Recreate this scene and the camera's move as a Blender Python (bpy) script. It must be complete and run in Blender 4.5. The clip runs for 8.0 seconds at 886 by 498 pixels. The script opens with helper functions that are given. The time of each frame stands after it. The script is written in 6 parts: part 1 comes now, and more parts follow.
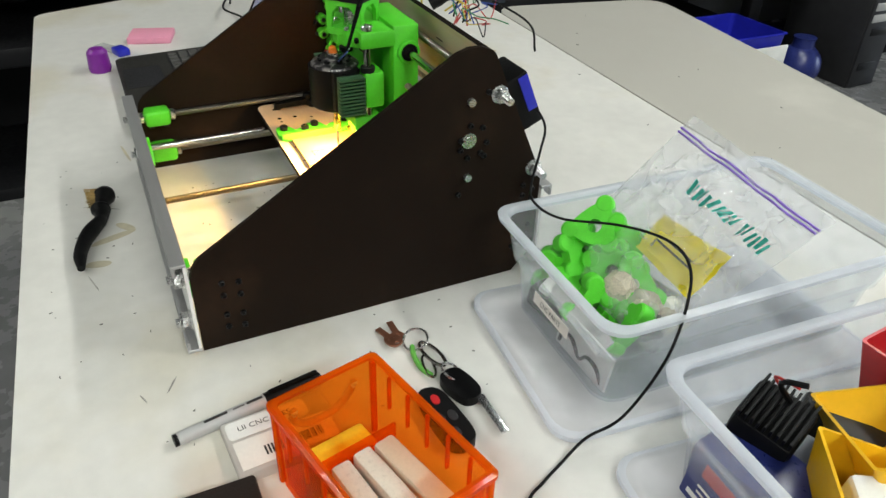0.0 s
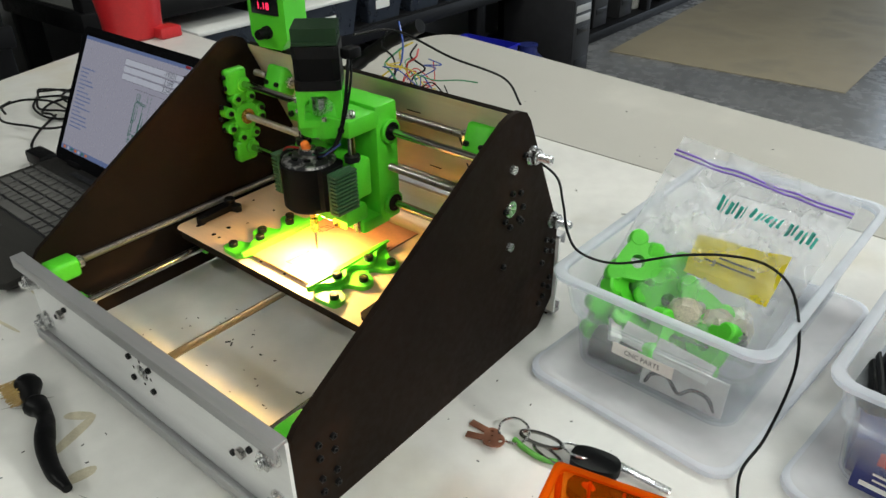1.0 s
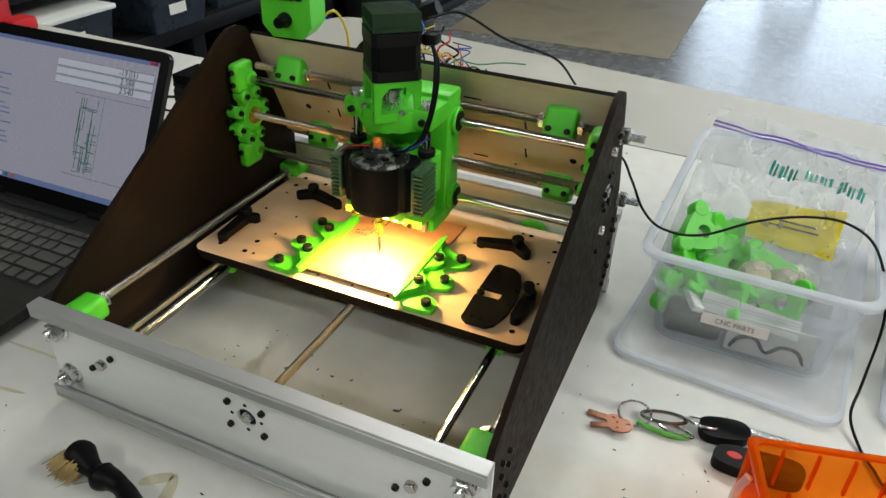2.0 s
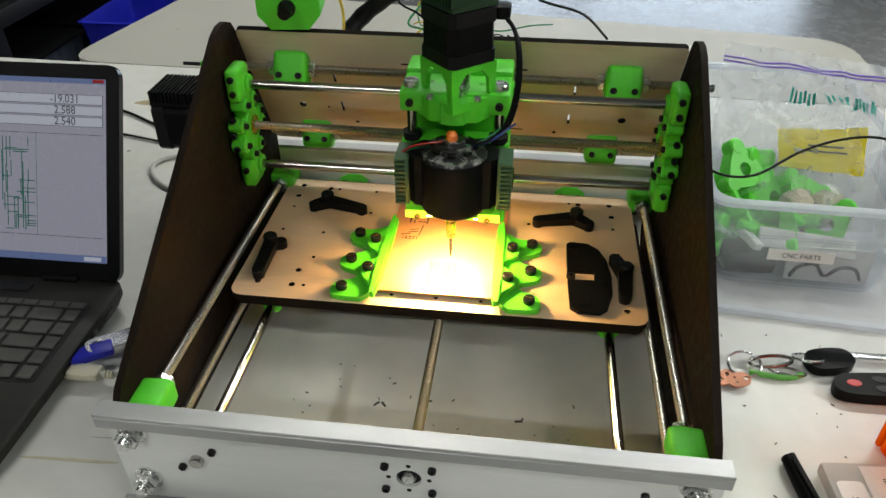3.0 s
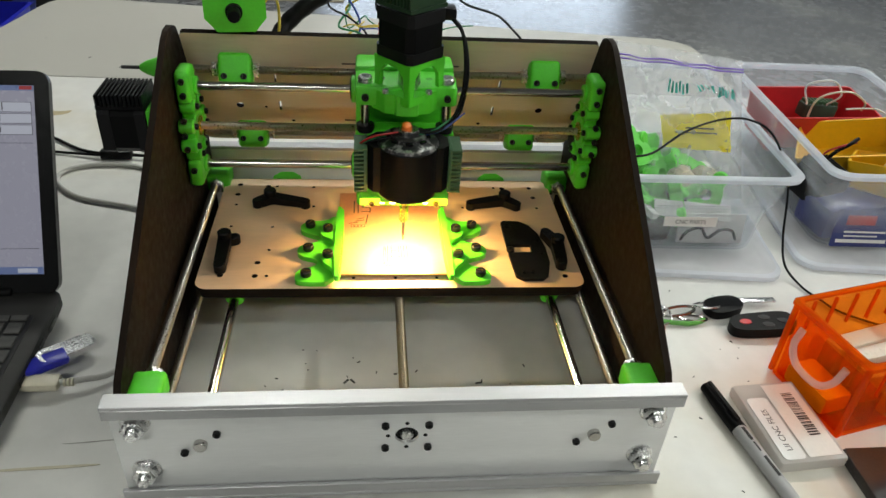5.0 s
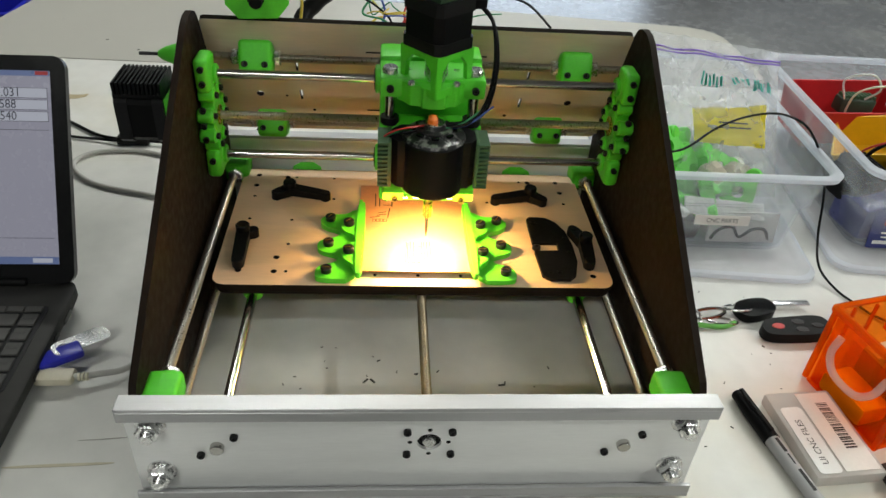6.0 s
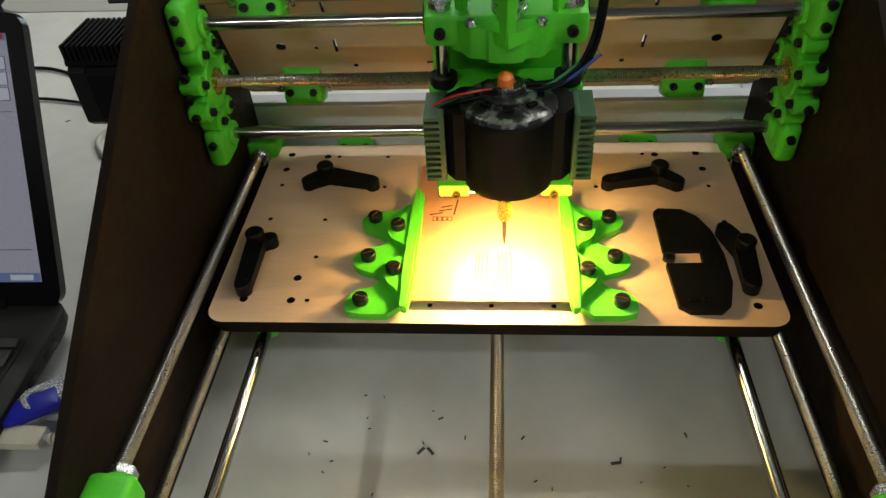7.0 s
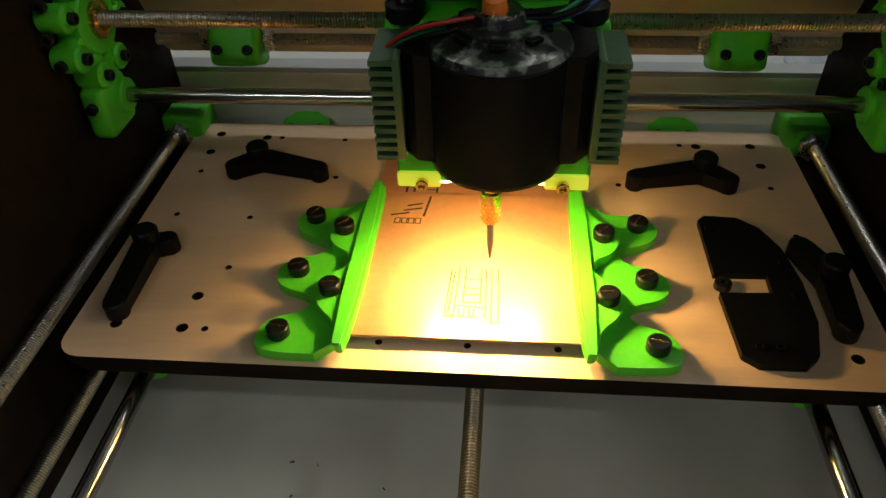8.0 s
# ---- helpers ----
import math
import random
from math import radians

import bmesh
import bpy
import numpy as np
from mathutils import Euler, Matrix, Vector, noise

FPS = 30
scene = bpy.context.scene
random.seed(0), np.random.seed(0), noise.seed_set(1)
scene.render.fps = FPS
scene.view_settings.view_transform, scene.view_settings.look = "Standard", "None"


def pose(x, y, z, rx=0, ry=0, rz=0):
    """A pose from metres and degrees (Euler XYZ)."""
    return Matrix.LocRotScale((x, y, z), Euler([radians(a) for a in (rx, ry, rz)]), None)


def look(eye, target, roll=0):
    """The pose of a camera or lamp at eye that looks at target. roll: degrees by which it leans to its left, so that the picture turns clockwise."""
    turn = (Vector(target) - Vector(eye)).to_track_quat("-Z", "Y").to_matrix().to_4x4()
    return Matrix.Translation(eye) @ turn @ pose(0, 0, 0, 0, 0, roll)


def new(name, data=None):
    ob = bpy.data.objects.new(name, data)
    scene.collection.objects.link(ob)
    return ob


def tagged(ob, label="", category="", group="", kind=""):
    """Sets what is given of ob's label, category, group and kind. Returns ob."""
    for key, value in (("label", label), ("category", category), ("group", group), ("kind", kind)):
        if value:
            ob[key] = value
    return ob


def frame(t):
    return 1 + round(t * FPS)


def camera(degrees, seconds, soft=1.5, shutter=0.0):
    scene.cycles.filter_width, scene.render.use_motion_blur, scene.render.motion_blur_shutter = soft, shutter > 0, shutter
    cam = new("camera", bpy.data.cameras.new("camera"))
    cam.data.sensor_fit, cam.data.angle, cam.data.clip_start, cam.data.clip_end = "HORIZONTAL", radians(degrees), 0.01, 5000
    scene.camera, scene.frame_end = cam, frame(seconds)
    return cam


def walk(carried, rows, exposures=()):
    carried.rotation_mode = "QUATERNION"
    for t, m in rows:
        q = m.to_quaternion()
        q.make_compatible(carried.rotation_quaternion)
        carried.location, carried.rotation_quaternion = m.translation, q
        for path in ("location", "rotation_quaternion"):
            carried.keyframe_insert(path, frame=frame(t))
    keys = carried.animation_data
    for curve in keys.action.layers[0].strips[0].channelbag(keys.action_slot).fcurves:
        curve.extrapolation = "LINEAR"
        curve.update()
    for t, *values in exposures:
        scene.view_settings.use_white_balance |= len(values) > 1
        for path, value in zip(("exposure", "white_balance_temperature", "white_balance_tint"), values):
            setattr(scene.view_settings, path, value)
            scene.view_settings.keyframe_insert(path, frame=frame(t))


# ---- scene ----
cam = camera(62.7, 8.0)
PATH = [
    (0, (0.755, -0.026, 0.467), (-0.733, 0.716, -0.645), 1.9),
    (0.5, (0.627, -0.078, 0.471), (-0.711, 0.919, -0.631), -0.0),
    (1, (0.523, -0.209, 0.474), (-0.576, 1.111, -0.55), -0.9),
    (1.5, (0.406, -0.314, 0.485), (-0.449, 1.171, -0.546), 0.1),
    (1.7, (0.363, -0.315, 0.477), (-0.428, 1.203, -0.558), 1.0),
    (2.8, (0.112, -0.269, 0.458), (-0.184, 1.331, -0.707), -0.3),
    (3, (0.068, -0.295, 0.463), (-0.141, 1.313, -0.708), -0.7),
    (3.5, (0.017, -0.341, 0.468), (0.02, 1.25, -0.743), 0.8),
    (4, (-0.002, -0.353, 0.469), (0.116, 1.235, -0.741), 1.1),
    (4.5, (-0.017, -0.352, 0.469), (0.175, 1.272, -0.683), 3.6),
    (4.7, (-0.018, -0.355, 0.474), (0.179, 1.274, -0.671), 3.5),
    (6, (-0.027, -0.33, 0.471), (0.132, 1.275, -0.712), 3.8),
    (6.5, (-0.009, -0.243, 0.436), (0.029, 1.317, -0.816), 2.1),
    (7, (0.01, -0.141, 0.393), (-0.16, 1.354, -0.925), -4.6),
    (7.5, (0.014, -0.098, 0.361), (-0.206, 1.399, -0.947), -4.8),
    (8, (0.017, -0.04, 0.302), (-0.158, 1.485, -0.98), -2.8),
]
walk(cam, [(t, look(eye, target, roll)) for t, eye, target, roll in PATH], [(0, -0.2), (0.5, -0.3), (1.0, -0.3), (1.7, -0.35), (3.0, -0.45), (4.0, -0.4), (6.0, -0.4), (6.6, -0.5), (7.0, -0.7), (7.5, -1.1), (8.0, -1.75)])

# ---- light ----
sky = bpy.data.worlds.new("daylight")
scene.world = sky
sky.use_nodes = True
sky_tex = sky.node_tree.nodes.new("ShaderNodeTexSky")
sky_tex.sky_type, sky_tex.sun_disc = "NISHITA", False
sky_tex.sun_elevation, sky_tex.sun_rotation = radians(40), radians(150)
sky.node_tree.links.new(sky_tex.outputs[0], sky.node_tree.nodes["Background"].inputs[0])
sky.node_tree.nodes["Background"].inputs[1].default_value = 0.12


def area_lamp(name, m, sx, sy, watts, colour):
    data = bpy.data.lights.new(name, "AREA")
    data.shape, data.size, data.size_y, data.energy, data.color = "RECTANGLE", sx, sy, watts, colour
    ob = new(name, data)
    ob.matrix_world = m
    return ob


# ---- materials ----
def material(name, colour, rough=0.5, metal=0.0, vary=0.12, scale=8.0, bump=0.0, bump_scale=200.0, second=None, second_at=0.6, emit=None, strength=0.0, random=0.0, stretch=(1, 1, 1), coat=0.0, spec=0.5):
    """A principled material with two scales of variation, fine relief and an optional second colour in patches."""
    m = bpy.data.materials.new(name)
    m.use_nodes = True
    nt = m.node_tree
    N, L = nt.nodes, nt.links
    b = N["Principled BSDF"]
    b.inputs["Roughness"].default_value = rough
    b.inputs["Metallic"].default_value = metal
    b.inputs["Coat Weight"].default_value = coat
    b.inputs["Specular IOR Level"].default_value = spec
    tc = N.new("ShaderNodeTexCoord")
    mp = N.new("ShaderNodeMapping")
    mp.inputs["Scale"].default_value = stretch
    L.new(tc.outputs["Object"], mp.inputs["Vector"])

    def noise_tex(s, detail=6.0):
        n = N.new("ShaderNodeTexNoise")
        n.inputs["Scale"].default_value, n.inputs["Detail"].default_value = s, detail
        L.new(mp.outputs[0], n.inputs["Vector"])
        return n

    big, fine = noise_tex(scale), noise_tex(scale * 14)
    base = N.new("ShaderNodeRGB")
    base.outputs[0].default_value = (*colour, 1)
    out = base.outputs[0]
    if second:
        ramp = N.new("ShaderNodeMapRange")
        ramp.inputs["From Min"].default_value, ramp.inputs["From Max"].default_value = second_at, second_at + 0.12
        L.new(big.outputs[0], ramp.inputs[0])
        mix = N.new("ShaderNodeMix")
        mix.data_type = "RGBA"
        mix.inputs["B"].default_value = (*second, 1)
        L.new(ramp.outputs[0], mix.inputs["Factor"])
        L.new(out, mix.inputs["A"])
        out = mix.outputs["Result"]
    for n, amount in ((big, vary), (fine, vary * 0.6)):
        hsv = N.new("ShaderNodeHueSaturation")
        mr = N.new("ShaderNodeMapRange")
        mr.inputs["From Min"].default_value, mr.inputs["From Max"].default_value = 0.3, 0.7
        mr.inputs["To Min"].default_value, mr.inputs["To Max"].default_value = 1 - amount, 1 + amount
        L.new(n.outputs[0], mr.inputs[0])
        L.new(mr.outputs[0], hsv.inputs["Value"])
        L.new(out, hsv.inputs["Color"])
        out = hsv.outputs[0]
    if random:
        info = N.new("ShaderNodeObjectInfo")
        hsv = N.new("ShaderNodeHueSaturation")
        mr = N.new("ShaderNodeMapRange")
        mr.inputs["To Min"].default_value, mr.inputs["To Max"].default_value = 1 - random, 1 + random
        L.new(info.outputs["Random"], mr.inputs[0])
        L.new(mr.outputs[0], hsv.inputs["Value"])
        L.new(out, hsv.inputs["Color"])
        out = hsv.outputs[0]
    L.new(out, b.inputs["Base Color"])
    rr = N.new("ShaderNodeMapRange")
    rr.inputs["From Min"].default_value, rr.inputs["From Max"].default_value = 0.3, 0.7
    rr.inputs["To Min"].default_value, rr.inputs["To Max"].default_value = rough * 0.85, min(1, rough * 1.2)
    L.new(fine.outputs[0], rr.inputs[0])
    L.new(rr.outputs[0], b.inputs["Roughness"])
    if bump:
        bn = noise_tex(bump_scale, 3.0)
        bp = N.new("ShaderNodeBump")
        bp.inputs["Strength"].default_value, bp.inputs["Distance"].default_value = bump, 0.0006
        L.new(bn.outputs[0], bp.inputs["Height"])
        L.new(bp.outputs[0], b.inputs["Normal"])
    if emit:
        b.inputs["Emission Color"].default_value = (*emit, 1)
        b.inputs["Emission Strength"].default_value = strength
    return m


def clear_plastic(name, tint, clear, rough=0.2, bump=0.0, bump_scale=40.0, body=(0.8, 0.8, 0.82)):
    """Thin translucent plastic: mostly see-through, with a milky gloss."""
    m = bpy.data.materials.new(name)
    m.use_nodes = True
    nt = m.node_tree
    N, L = nt.nodes, nt.links
    b = N["Principled BSDF"]
    b.inputs["Base Color"].default_value = (*body, 1)
    b.inputs["Roughness"].default_value = rough
    tr = N.new("ShaderNodeBsdfTransparent")
    tr.inputs[0].default_value = (*tint, 1)
    tl = N.new("ShaderNodeBsdfTranslucent")
    tl.inputs[0].default_value = (*body, 1)
    m1, m2 = N.new("ShaderNodeMixShader"), N.new("ShaderNodeMixShader")
    m1.inputs[0].default_value = 0.45
    L.new(b.outputs[0], m1.inputs[1])
    L.new(tl.outputs[0], m1.inputs[2])
    noise_n = N.new("ShaderNodeTexNoise")
    noise_n.inputs["Scale"].default_value = 25
    tc = N.new("ShaderNodeTexCoord")
    L.new(tc.outputs["Object"], noise_n.inputs["Vector"])
    mr = N.new("ShaderNodeMapRange")
    mr.inputs["To Min"].default_value, mr.inputs["To Max"].default_value = clear - 0.12, min(0.97, clear + 0.12)
    L.new(noise_n.outputs[0], mr.inputs[0])
    L.new(mr.outputs[0], m2.inputs[0])
    L.new(m1.outputs[0], m2.inputs[1])
    L.new(tr.outputs[0], m2.inputs[2])
    if bump:
        bn = N.new("ShaderNodeTexNoise")
        bn.inputs["Scale"].default_value = bump_scale
        L.new(tc.outputs["Object"], bn.inputs["Vector"])
        bp = N.new("ShaderNodeBump")
        bp.inputs["Strength"].default_value, bp.inputs["Distance"].default_value = bump, 0.004
        L.new(bn.outputs[0], bp.inputs["Height"])
        L.new(bp.outputs[0], b.inputs["Normal"])
    L.new(m2.outputs[0], N["Material Output"].inputs["Surface"])
    return m


def printed_green(name, colour):
    """Green printed plastic with fine layer lines."""
    m = material(name, colour, 0.42, vary=0.08, scale=30)
    nt = m.node_tree
    N, L = nt.nodes, nt.links
    tc, w, bp = N.new("ShaderNodeTexCoord"), N.new("ShaderNodeTexWave"), N.new("ShaderNodeBump")
    w.bands_direction = "Z"
    w.inputs["Scale"].default_value, w.inputs["Distortion"].default_value = 700, 0.6
    bp.inputs["Strength"].default_value, bp.inputs["Distance"].default_value = 0.25, 0.0002
    L.new(tc.outputs["Object"], w.inputs["Vector"])
    L.new(w.outputs[0], bp.inputs["Height"])
    L.new(bp.outputs[0], N["Principled BSDF"].inputs["Normal"])
    N["Principled BSDF"].inputs["Subsurface Weight"].default_value = 0.0
    return m


GREEN = printed_green("green printed plastic", (0.085, 0.60, 0.025))
GREEN_DARK = printed_green("dark green printed plastic", (0.035, 0.095, 0.042))
FIN_DARK = material("blackish green anodised fins", (0.016, 0.045, 0.018), 0.4, 0.2, vary=0.15, scale=40)
BROWN = material("dark brown board", (0.0115, 0.0068, 0.0042), 0.6, spec=0.10, vary=0.28, scale=9, bump=0.12, bump_scale=500, second=(0.018, 0.0100, 0.0060), second_at=0.56)
BLACK = material("black plastic", (0.004, 0.004, 0.0045), 0.45, spec=0.14, vary=0.2, scale=20, bump=0.1, bump_scale=900)
BLACK_GLOSS = material("glossy black plastic", (0.005, 0.005, 0.006), 0.2, vary=0.1, scale=15, spec=0.35)
BLACK_METAL = material("blackened steel", (0.013, 0.013, 0.014), 0.38, 0.4, vary=0.15, scale=40, spec=0.3)
GREY_DARK = material("dark grey plastic", (0.022, 0.022, 0.024), 0.5, spec=0.3, vary=0.15, scale=20)
ALU = material("satin aluminium", (0.88, 0.88, 0.87), 0.45, 0.12, vary=0.04, scale=5, bump=0.08, bump_scale=400, stretch=(1, 8, 8))
ALU_EDGE = material("mill aluminium", (0.46, 0.46, 0.47), 0.42, 0.7, vary=0.06, scale=8, stretch=(1, 10, 10))
STEEL = material("polished steel rod", (0.50, 0.485, 0.46), 0.17, 1.0, vary=0.06, scale=30)
THREAD = material("threaded steel", (0.36, 0.34, 0.31), 0.30, 1.0, vary=0.12, scale=40)
BRONZE = material("oiled lead screw", (0.24, 0.20, 0.14), 0.38, 1.0, vary=0.15, scale=40)
ZINC = material("zinc plated steel", (0.70, 0.70, 0.70), 0.26, 1.0, vary=0.12, scale=60)
BRASS = material("brass", (0.75, 0.48, 0.14), 0.25, 1.0, vary=0.08, scale=60, bump=0.0)
PLY = material("birch plywood", (0.66, 0.56, 0.43), 0.5, vary=0.06, scale=5, bump=0.12, bump_scale=260, second=(0.58, 0.47, 0.33), second_at=0.55, stretch=(1, 7, 7))
BED = material("birch plywood bed", (0.74, 0.51, 0.33), 0.42, vary=0.06, scale=5, bump=0.12, bump_scale=300, second=(0.63, 0.44, 0.285), second_at=0.56, stretch=(1, 6, 6))
CHAR = material("charred plywood edge", (0.010, 0.007, 0.005), 0.8, spec=0.1, vary=0.3, scale=30)
COPPER = material("copper clad board", (0.58, 0.27, 0.15), 0.36, 0.45, vary=0.12, scale=22, second=(0.50, 0.22, 0.14), second_at=0.58)
FR4 = material("fibreglass edge", (0.25, 0.17, 0.08), 0.6, vary=0.1)
TRACE = material("milled groove", (0.04, 0.025, 0.012), 0.7, vary=0.2, scale=50)
TABLE = material("white laminate", (0.69, 0.68, 0.65), 0.34, vary=0.07, scale=3.4, bump=0.06, bump_scale=120, second=(0.60, 0.57, 0.49), second_at=0.56)
TABLE_GREY = material("pale moulded plastic", (0.46, 0.445, 0.405), 0.38, vary=0.05, scale=2.2, bump=0.3, bump_scale=420, second=(0.58, 0.56, 0.51), second_at=0.62)
STAIN = material("dried glue stain", (0.42, 0.34, 0.20), 0.5, vary=0.25, scale=40)
SCUFF = material("black scuff", (0.05, 0.05, 0.045), 0.7, vary=0.3, scale=60)
FLOOR = material("grey painted concrete", (0.20, 0.20, 0.205), 0.26, vary=0.16, scale=1.3, bump=1.0, bump_scale=26, second=(0.26, 0.26, 0.25), second_at=0.55)
MAT_TAN = material("worn tan floor sheet", (0.33, 0.28, 0.19), 0.6, vary=0.14, scale=2.5, second=(0.24, 0.21, 0.15), second_at=0.54)
WALL = material("painted wall", (0.22, 0.22, 0.215), 0.7, vary=0.05, scale=1.5, bump=0.2, bump_scale=60)
SHELF = material("black moulded shelf", (0.008, 0.008, 0.009), 0.5, spec=0.2, vary=0.2, scale=6, bump=0.2, bump_scale=90)
SHELF_TOP = material("dusty shelf board", (0.11, 0.11, 0.105), 0.6, vary=0.2, scale=5)
BIN = clear_plastic("clear polypropylene", (0.975, 0.985, 1.0), 0.86, 0.2, body=(0.93, 0.96, 1.0))
BIN_RIM = clear_plastic("frosted polypropylene", (0.92, 0.94, 0.97), 0.42, 0.2, body=(0.88, 0.91, 0.97))
LID = clear_plastic("frosted lid", (0.98, 0.98, 0.99), 0.50, 0.3, body=(0.93, 0.93, 0.95))
BAG = clear_plastic("thin plastic bag", (0.985, 0.985, 0.99), 0.75, 0.05, 1.0, 34, body=(0.96, 0.97, 0.99))
MILKY = clear_plastic("milky case plastic", (0.97, 0.96, 0.95), 0.30, 0.25, body=(0.90, 0.88, 0.85))
ORANGE = clear_plastic("clear orange plastic", (1.0, 0.52, 0.13), 0.86, 0.08, 0.5, 24, body=(1.0, 0.33, 0.012))
ORANGE_EDGE = clear_plastic("thick orange plastic", (1.0, 0.40, 0.06), 0.55, 0.08, 0.3, 40, body=(0.90, 0.20, 0.006))
FILM = clear_plastic("clear film", (0.97, 0.97, 0.97), 0.55, 0.12, 0.3, 60)
VIOLET = material("violet zip strip", (0.22, 0.12, 0.55), 0.35, vary=0.1)
TEAL = material("teal print", (0.03, 0.42, 0.34), 0.5, vary=0.2, scale=50)
YELLOW = material("yellow paper", (0.90, 0.78, 0.04), 0.6, vary=0.08, scale=20)
YELLOW_BIN = material("yellow plastic", (0.80, 0.46, 0.01), 0.35, vary=0.06, scale=12)
RED = material("red plastic", (0.52, 0.02, 0.025), 0.35, vary=0.1, scale=12)
WHITE = material("white plastic", (0.78, 0.78, 0.76), 0.4, vary=0.04, scale=20)
CREAM = material("cream plastic", (0.68, 0.63, 0.50), 0.4, vary=0.06, scale=30)
PAPER = material("white label", (0.80, 0.79, 0.75), 0.6, vary=0.04, scale=30)
INK = material("black ink", (0.02, 0.02, 0.02), 0.6)
BLUE = material("blue plastic", (0.015, 0.02, 0.42), 0.35, vary=0.1, scale=20)
NAVY = material("navy plastic", (0.02, 0.03, 0.16), 0.3, vary=0.15, scale=20)
PINK = material("pink rubber", (0.80, 0.32, 0.45), 0.6, vary=0.05)
PURPLE = material("purple plastic", (0.20, 0.015, 0.30), 0.35, vary=0.1)
GREY_PEN = material("grey barrel", (0.42, 0.42, 0.42), 0.4, vary=0.05)
WIRE_RED = material("red wire", (0.45, 0.02, 0.02), 0.4)
WIRE_BLUE = material("blue wire", (0.02, 0.06, 0.30), 0.4)
WIRE_GREEN = material("green wire", (0.02, 0.22, 0.08), 0.4)
WIRE_YELLOW = material("yellow wire", (0.60, 0.45, 0.03), 0.4)
WIRE_GREY = material("grey cable", (0.48, 0.47, 0.44), 0.45, vary=0.06)
ORANGE_SOLID = material("orange wire cap", (0.85, 0.20, 0.02), 0.4)
LAPTOP = material("brushed dark metal", (0.028, 0.027, 0.025), 0.5, 0.0, vary=0.14, scale=6, stretch=(1, 14, 1), spec=0.22)
KEYCAP = material("charcoal key", (0.085, 0.083, 0.079), 0.5, vary=0.1, scale=50, random=0.06, spec=0.25)
KEY_TEXT = material("grey key legend", (0.03, 0.03, 0.03), 0.5)
SCREEN = material("lit screen", (0.02, 0.02, 0.02), 0.25, emit=(0.70, 0.70, 0.86), strength=0.38, vary=0.02)
SCREEN_BAR = material("lit blue bar", (0.02, 0.02, 0.02), 0.3, emit=(0.25, 0.35, 0.70), strength=0.38, vary=0.02)
SCREEN_BOX = material("lit readout box", (0.02, 0.02, 0.02), 0.3, emit=(0.78, 0.82, 0.95), strength=0.50, vary=0.02)
SCREEN_INK = material("screen text", (0.02, 0.02, 0.025), 0.3, emit=(0.02, 0.02, 0.05), strength=0.3)
SCREEN_GREEN = material("screen toolpath", (0.02, 0.05, 0.04), 0.3, emit=(0.02, 0.22, 0.15), strength=0.35)
DIGITS = material("lit red digits", (0.2, 0.0, 0.0), 0.3, emit=(1.0, 0.03, 0.10), strength=3.0)
LED = material("warm led", (0.9, 0.8, 0.5), 0.3, emit=(1.0, 0.62, 0.17), strength=40.0)
EAR_GLOW = material("glowing ear face", (0.7, 0.8, 0.1), 0.3, emit=(0.78, 0.88, 0.05), strength=1.8, vary=0.25, scale=200)
BELL = material("worn motor end", (0.05, 0.05, 0.052), 0.32, 0.7, vary=0.3, scale=160, second=(0.32, 0.31, 0.30), second_at=0.52)
BRISTLE = material("brass bristles", (0.30, 0.20, 0.07), 0.5, 0.5, vary=0.25, scale=90)
COPPER_KEY = material("copper key", (0.36, 0.16, 0.10), 0.4, 0.8, vary=0.15, scale=60)
LANYARD = material("green cord", (0.10, 0.35, 0.05), 0.6, vary=0.2, scale=80)
TAN_PLASTIC = material("clear tan parts", (0.55, 0.50, 0.40), 0.4, vary=0.3, scale=40)
BOARD_GREY = material("grey printed card", (0.50, 0.50, 0.48), 0.5, vary=0.1, scale=30)
BIN_DARK = clear_plastic("smoky bin", (0.5, 0.55, 0.65), 0.45, 0.3, body=(0.11, 0.13, 0.17))


# ---- mesh helpers ----
def box(bm, c, s, bevel=0.0, m=None, segments=2):
    """A box with centre c and sizes s, its edges rounded by bevel."""
    made = bmesh.ops.create_cube(bm, size=1.0)["verts"]
    for v in made:
        v.co = Vector((v.co.x * s[0] + c[0], v.co.y * s[1] + c[1], v.co.z * s[2] + c[2]))
    if bevel:
        edges = list({e for v in made for e in v.link_edges})
        got = bmesh.ops.bevel(bm, geom=edges, offset=bevel, segments=segments, affect="EDGES", profile=0.5)
        made = list({v for f in got["faces"] for v in f.verts} | {v for v in made if v.is_valid})
    if m is not None:
        for v in made:
            v.co = m @ v.co
    return made


def axis_matrix(p0, p1):
    p0, p1 = Vector(p0), Vector(p1)
    return Matrix.Translation(p0) @ (p1 - p0).to_track_quat("Z", "Y").to_matrix().to_4x4()


def lathe(bm, profile, m=Matrix(), seg=24, caps=True):
    """Turns a profile of (radius, height) about the z axis of m."""
    rings = []
    for r, z in profile:
        rings.append([bm.verts.new(m @ Vector((r * math.cos(2 * math.pi * i / seg), r * math.sin(2 * math.pi * i / seg), z))) for i in range(seg)])
    for a, b in zip(rings, rings[1:]):
        for i in range(seg):
            j = (i + 1) % seg
            bm.faces.new((a[i], a[j], b[j], b[i]))
    if caps:
        bm.faces.new(rings[0][::-1])
        bm.faces.new(rings[-1])


def cyl(bm, p0, p1, r, seg=24, chamfer=0.0):
    n = (Vector(p1) - Vector(p0)).length
    c = chamfer
    lathe(bm, ([(r - c, 0)] if c else []) + [(r, c), (r, n - c)] + ([(r - c, n)] if c else []), axis_matrix(p0, p1), seg)


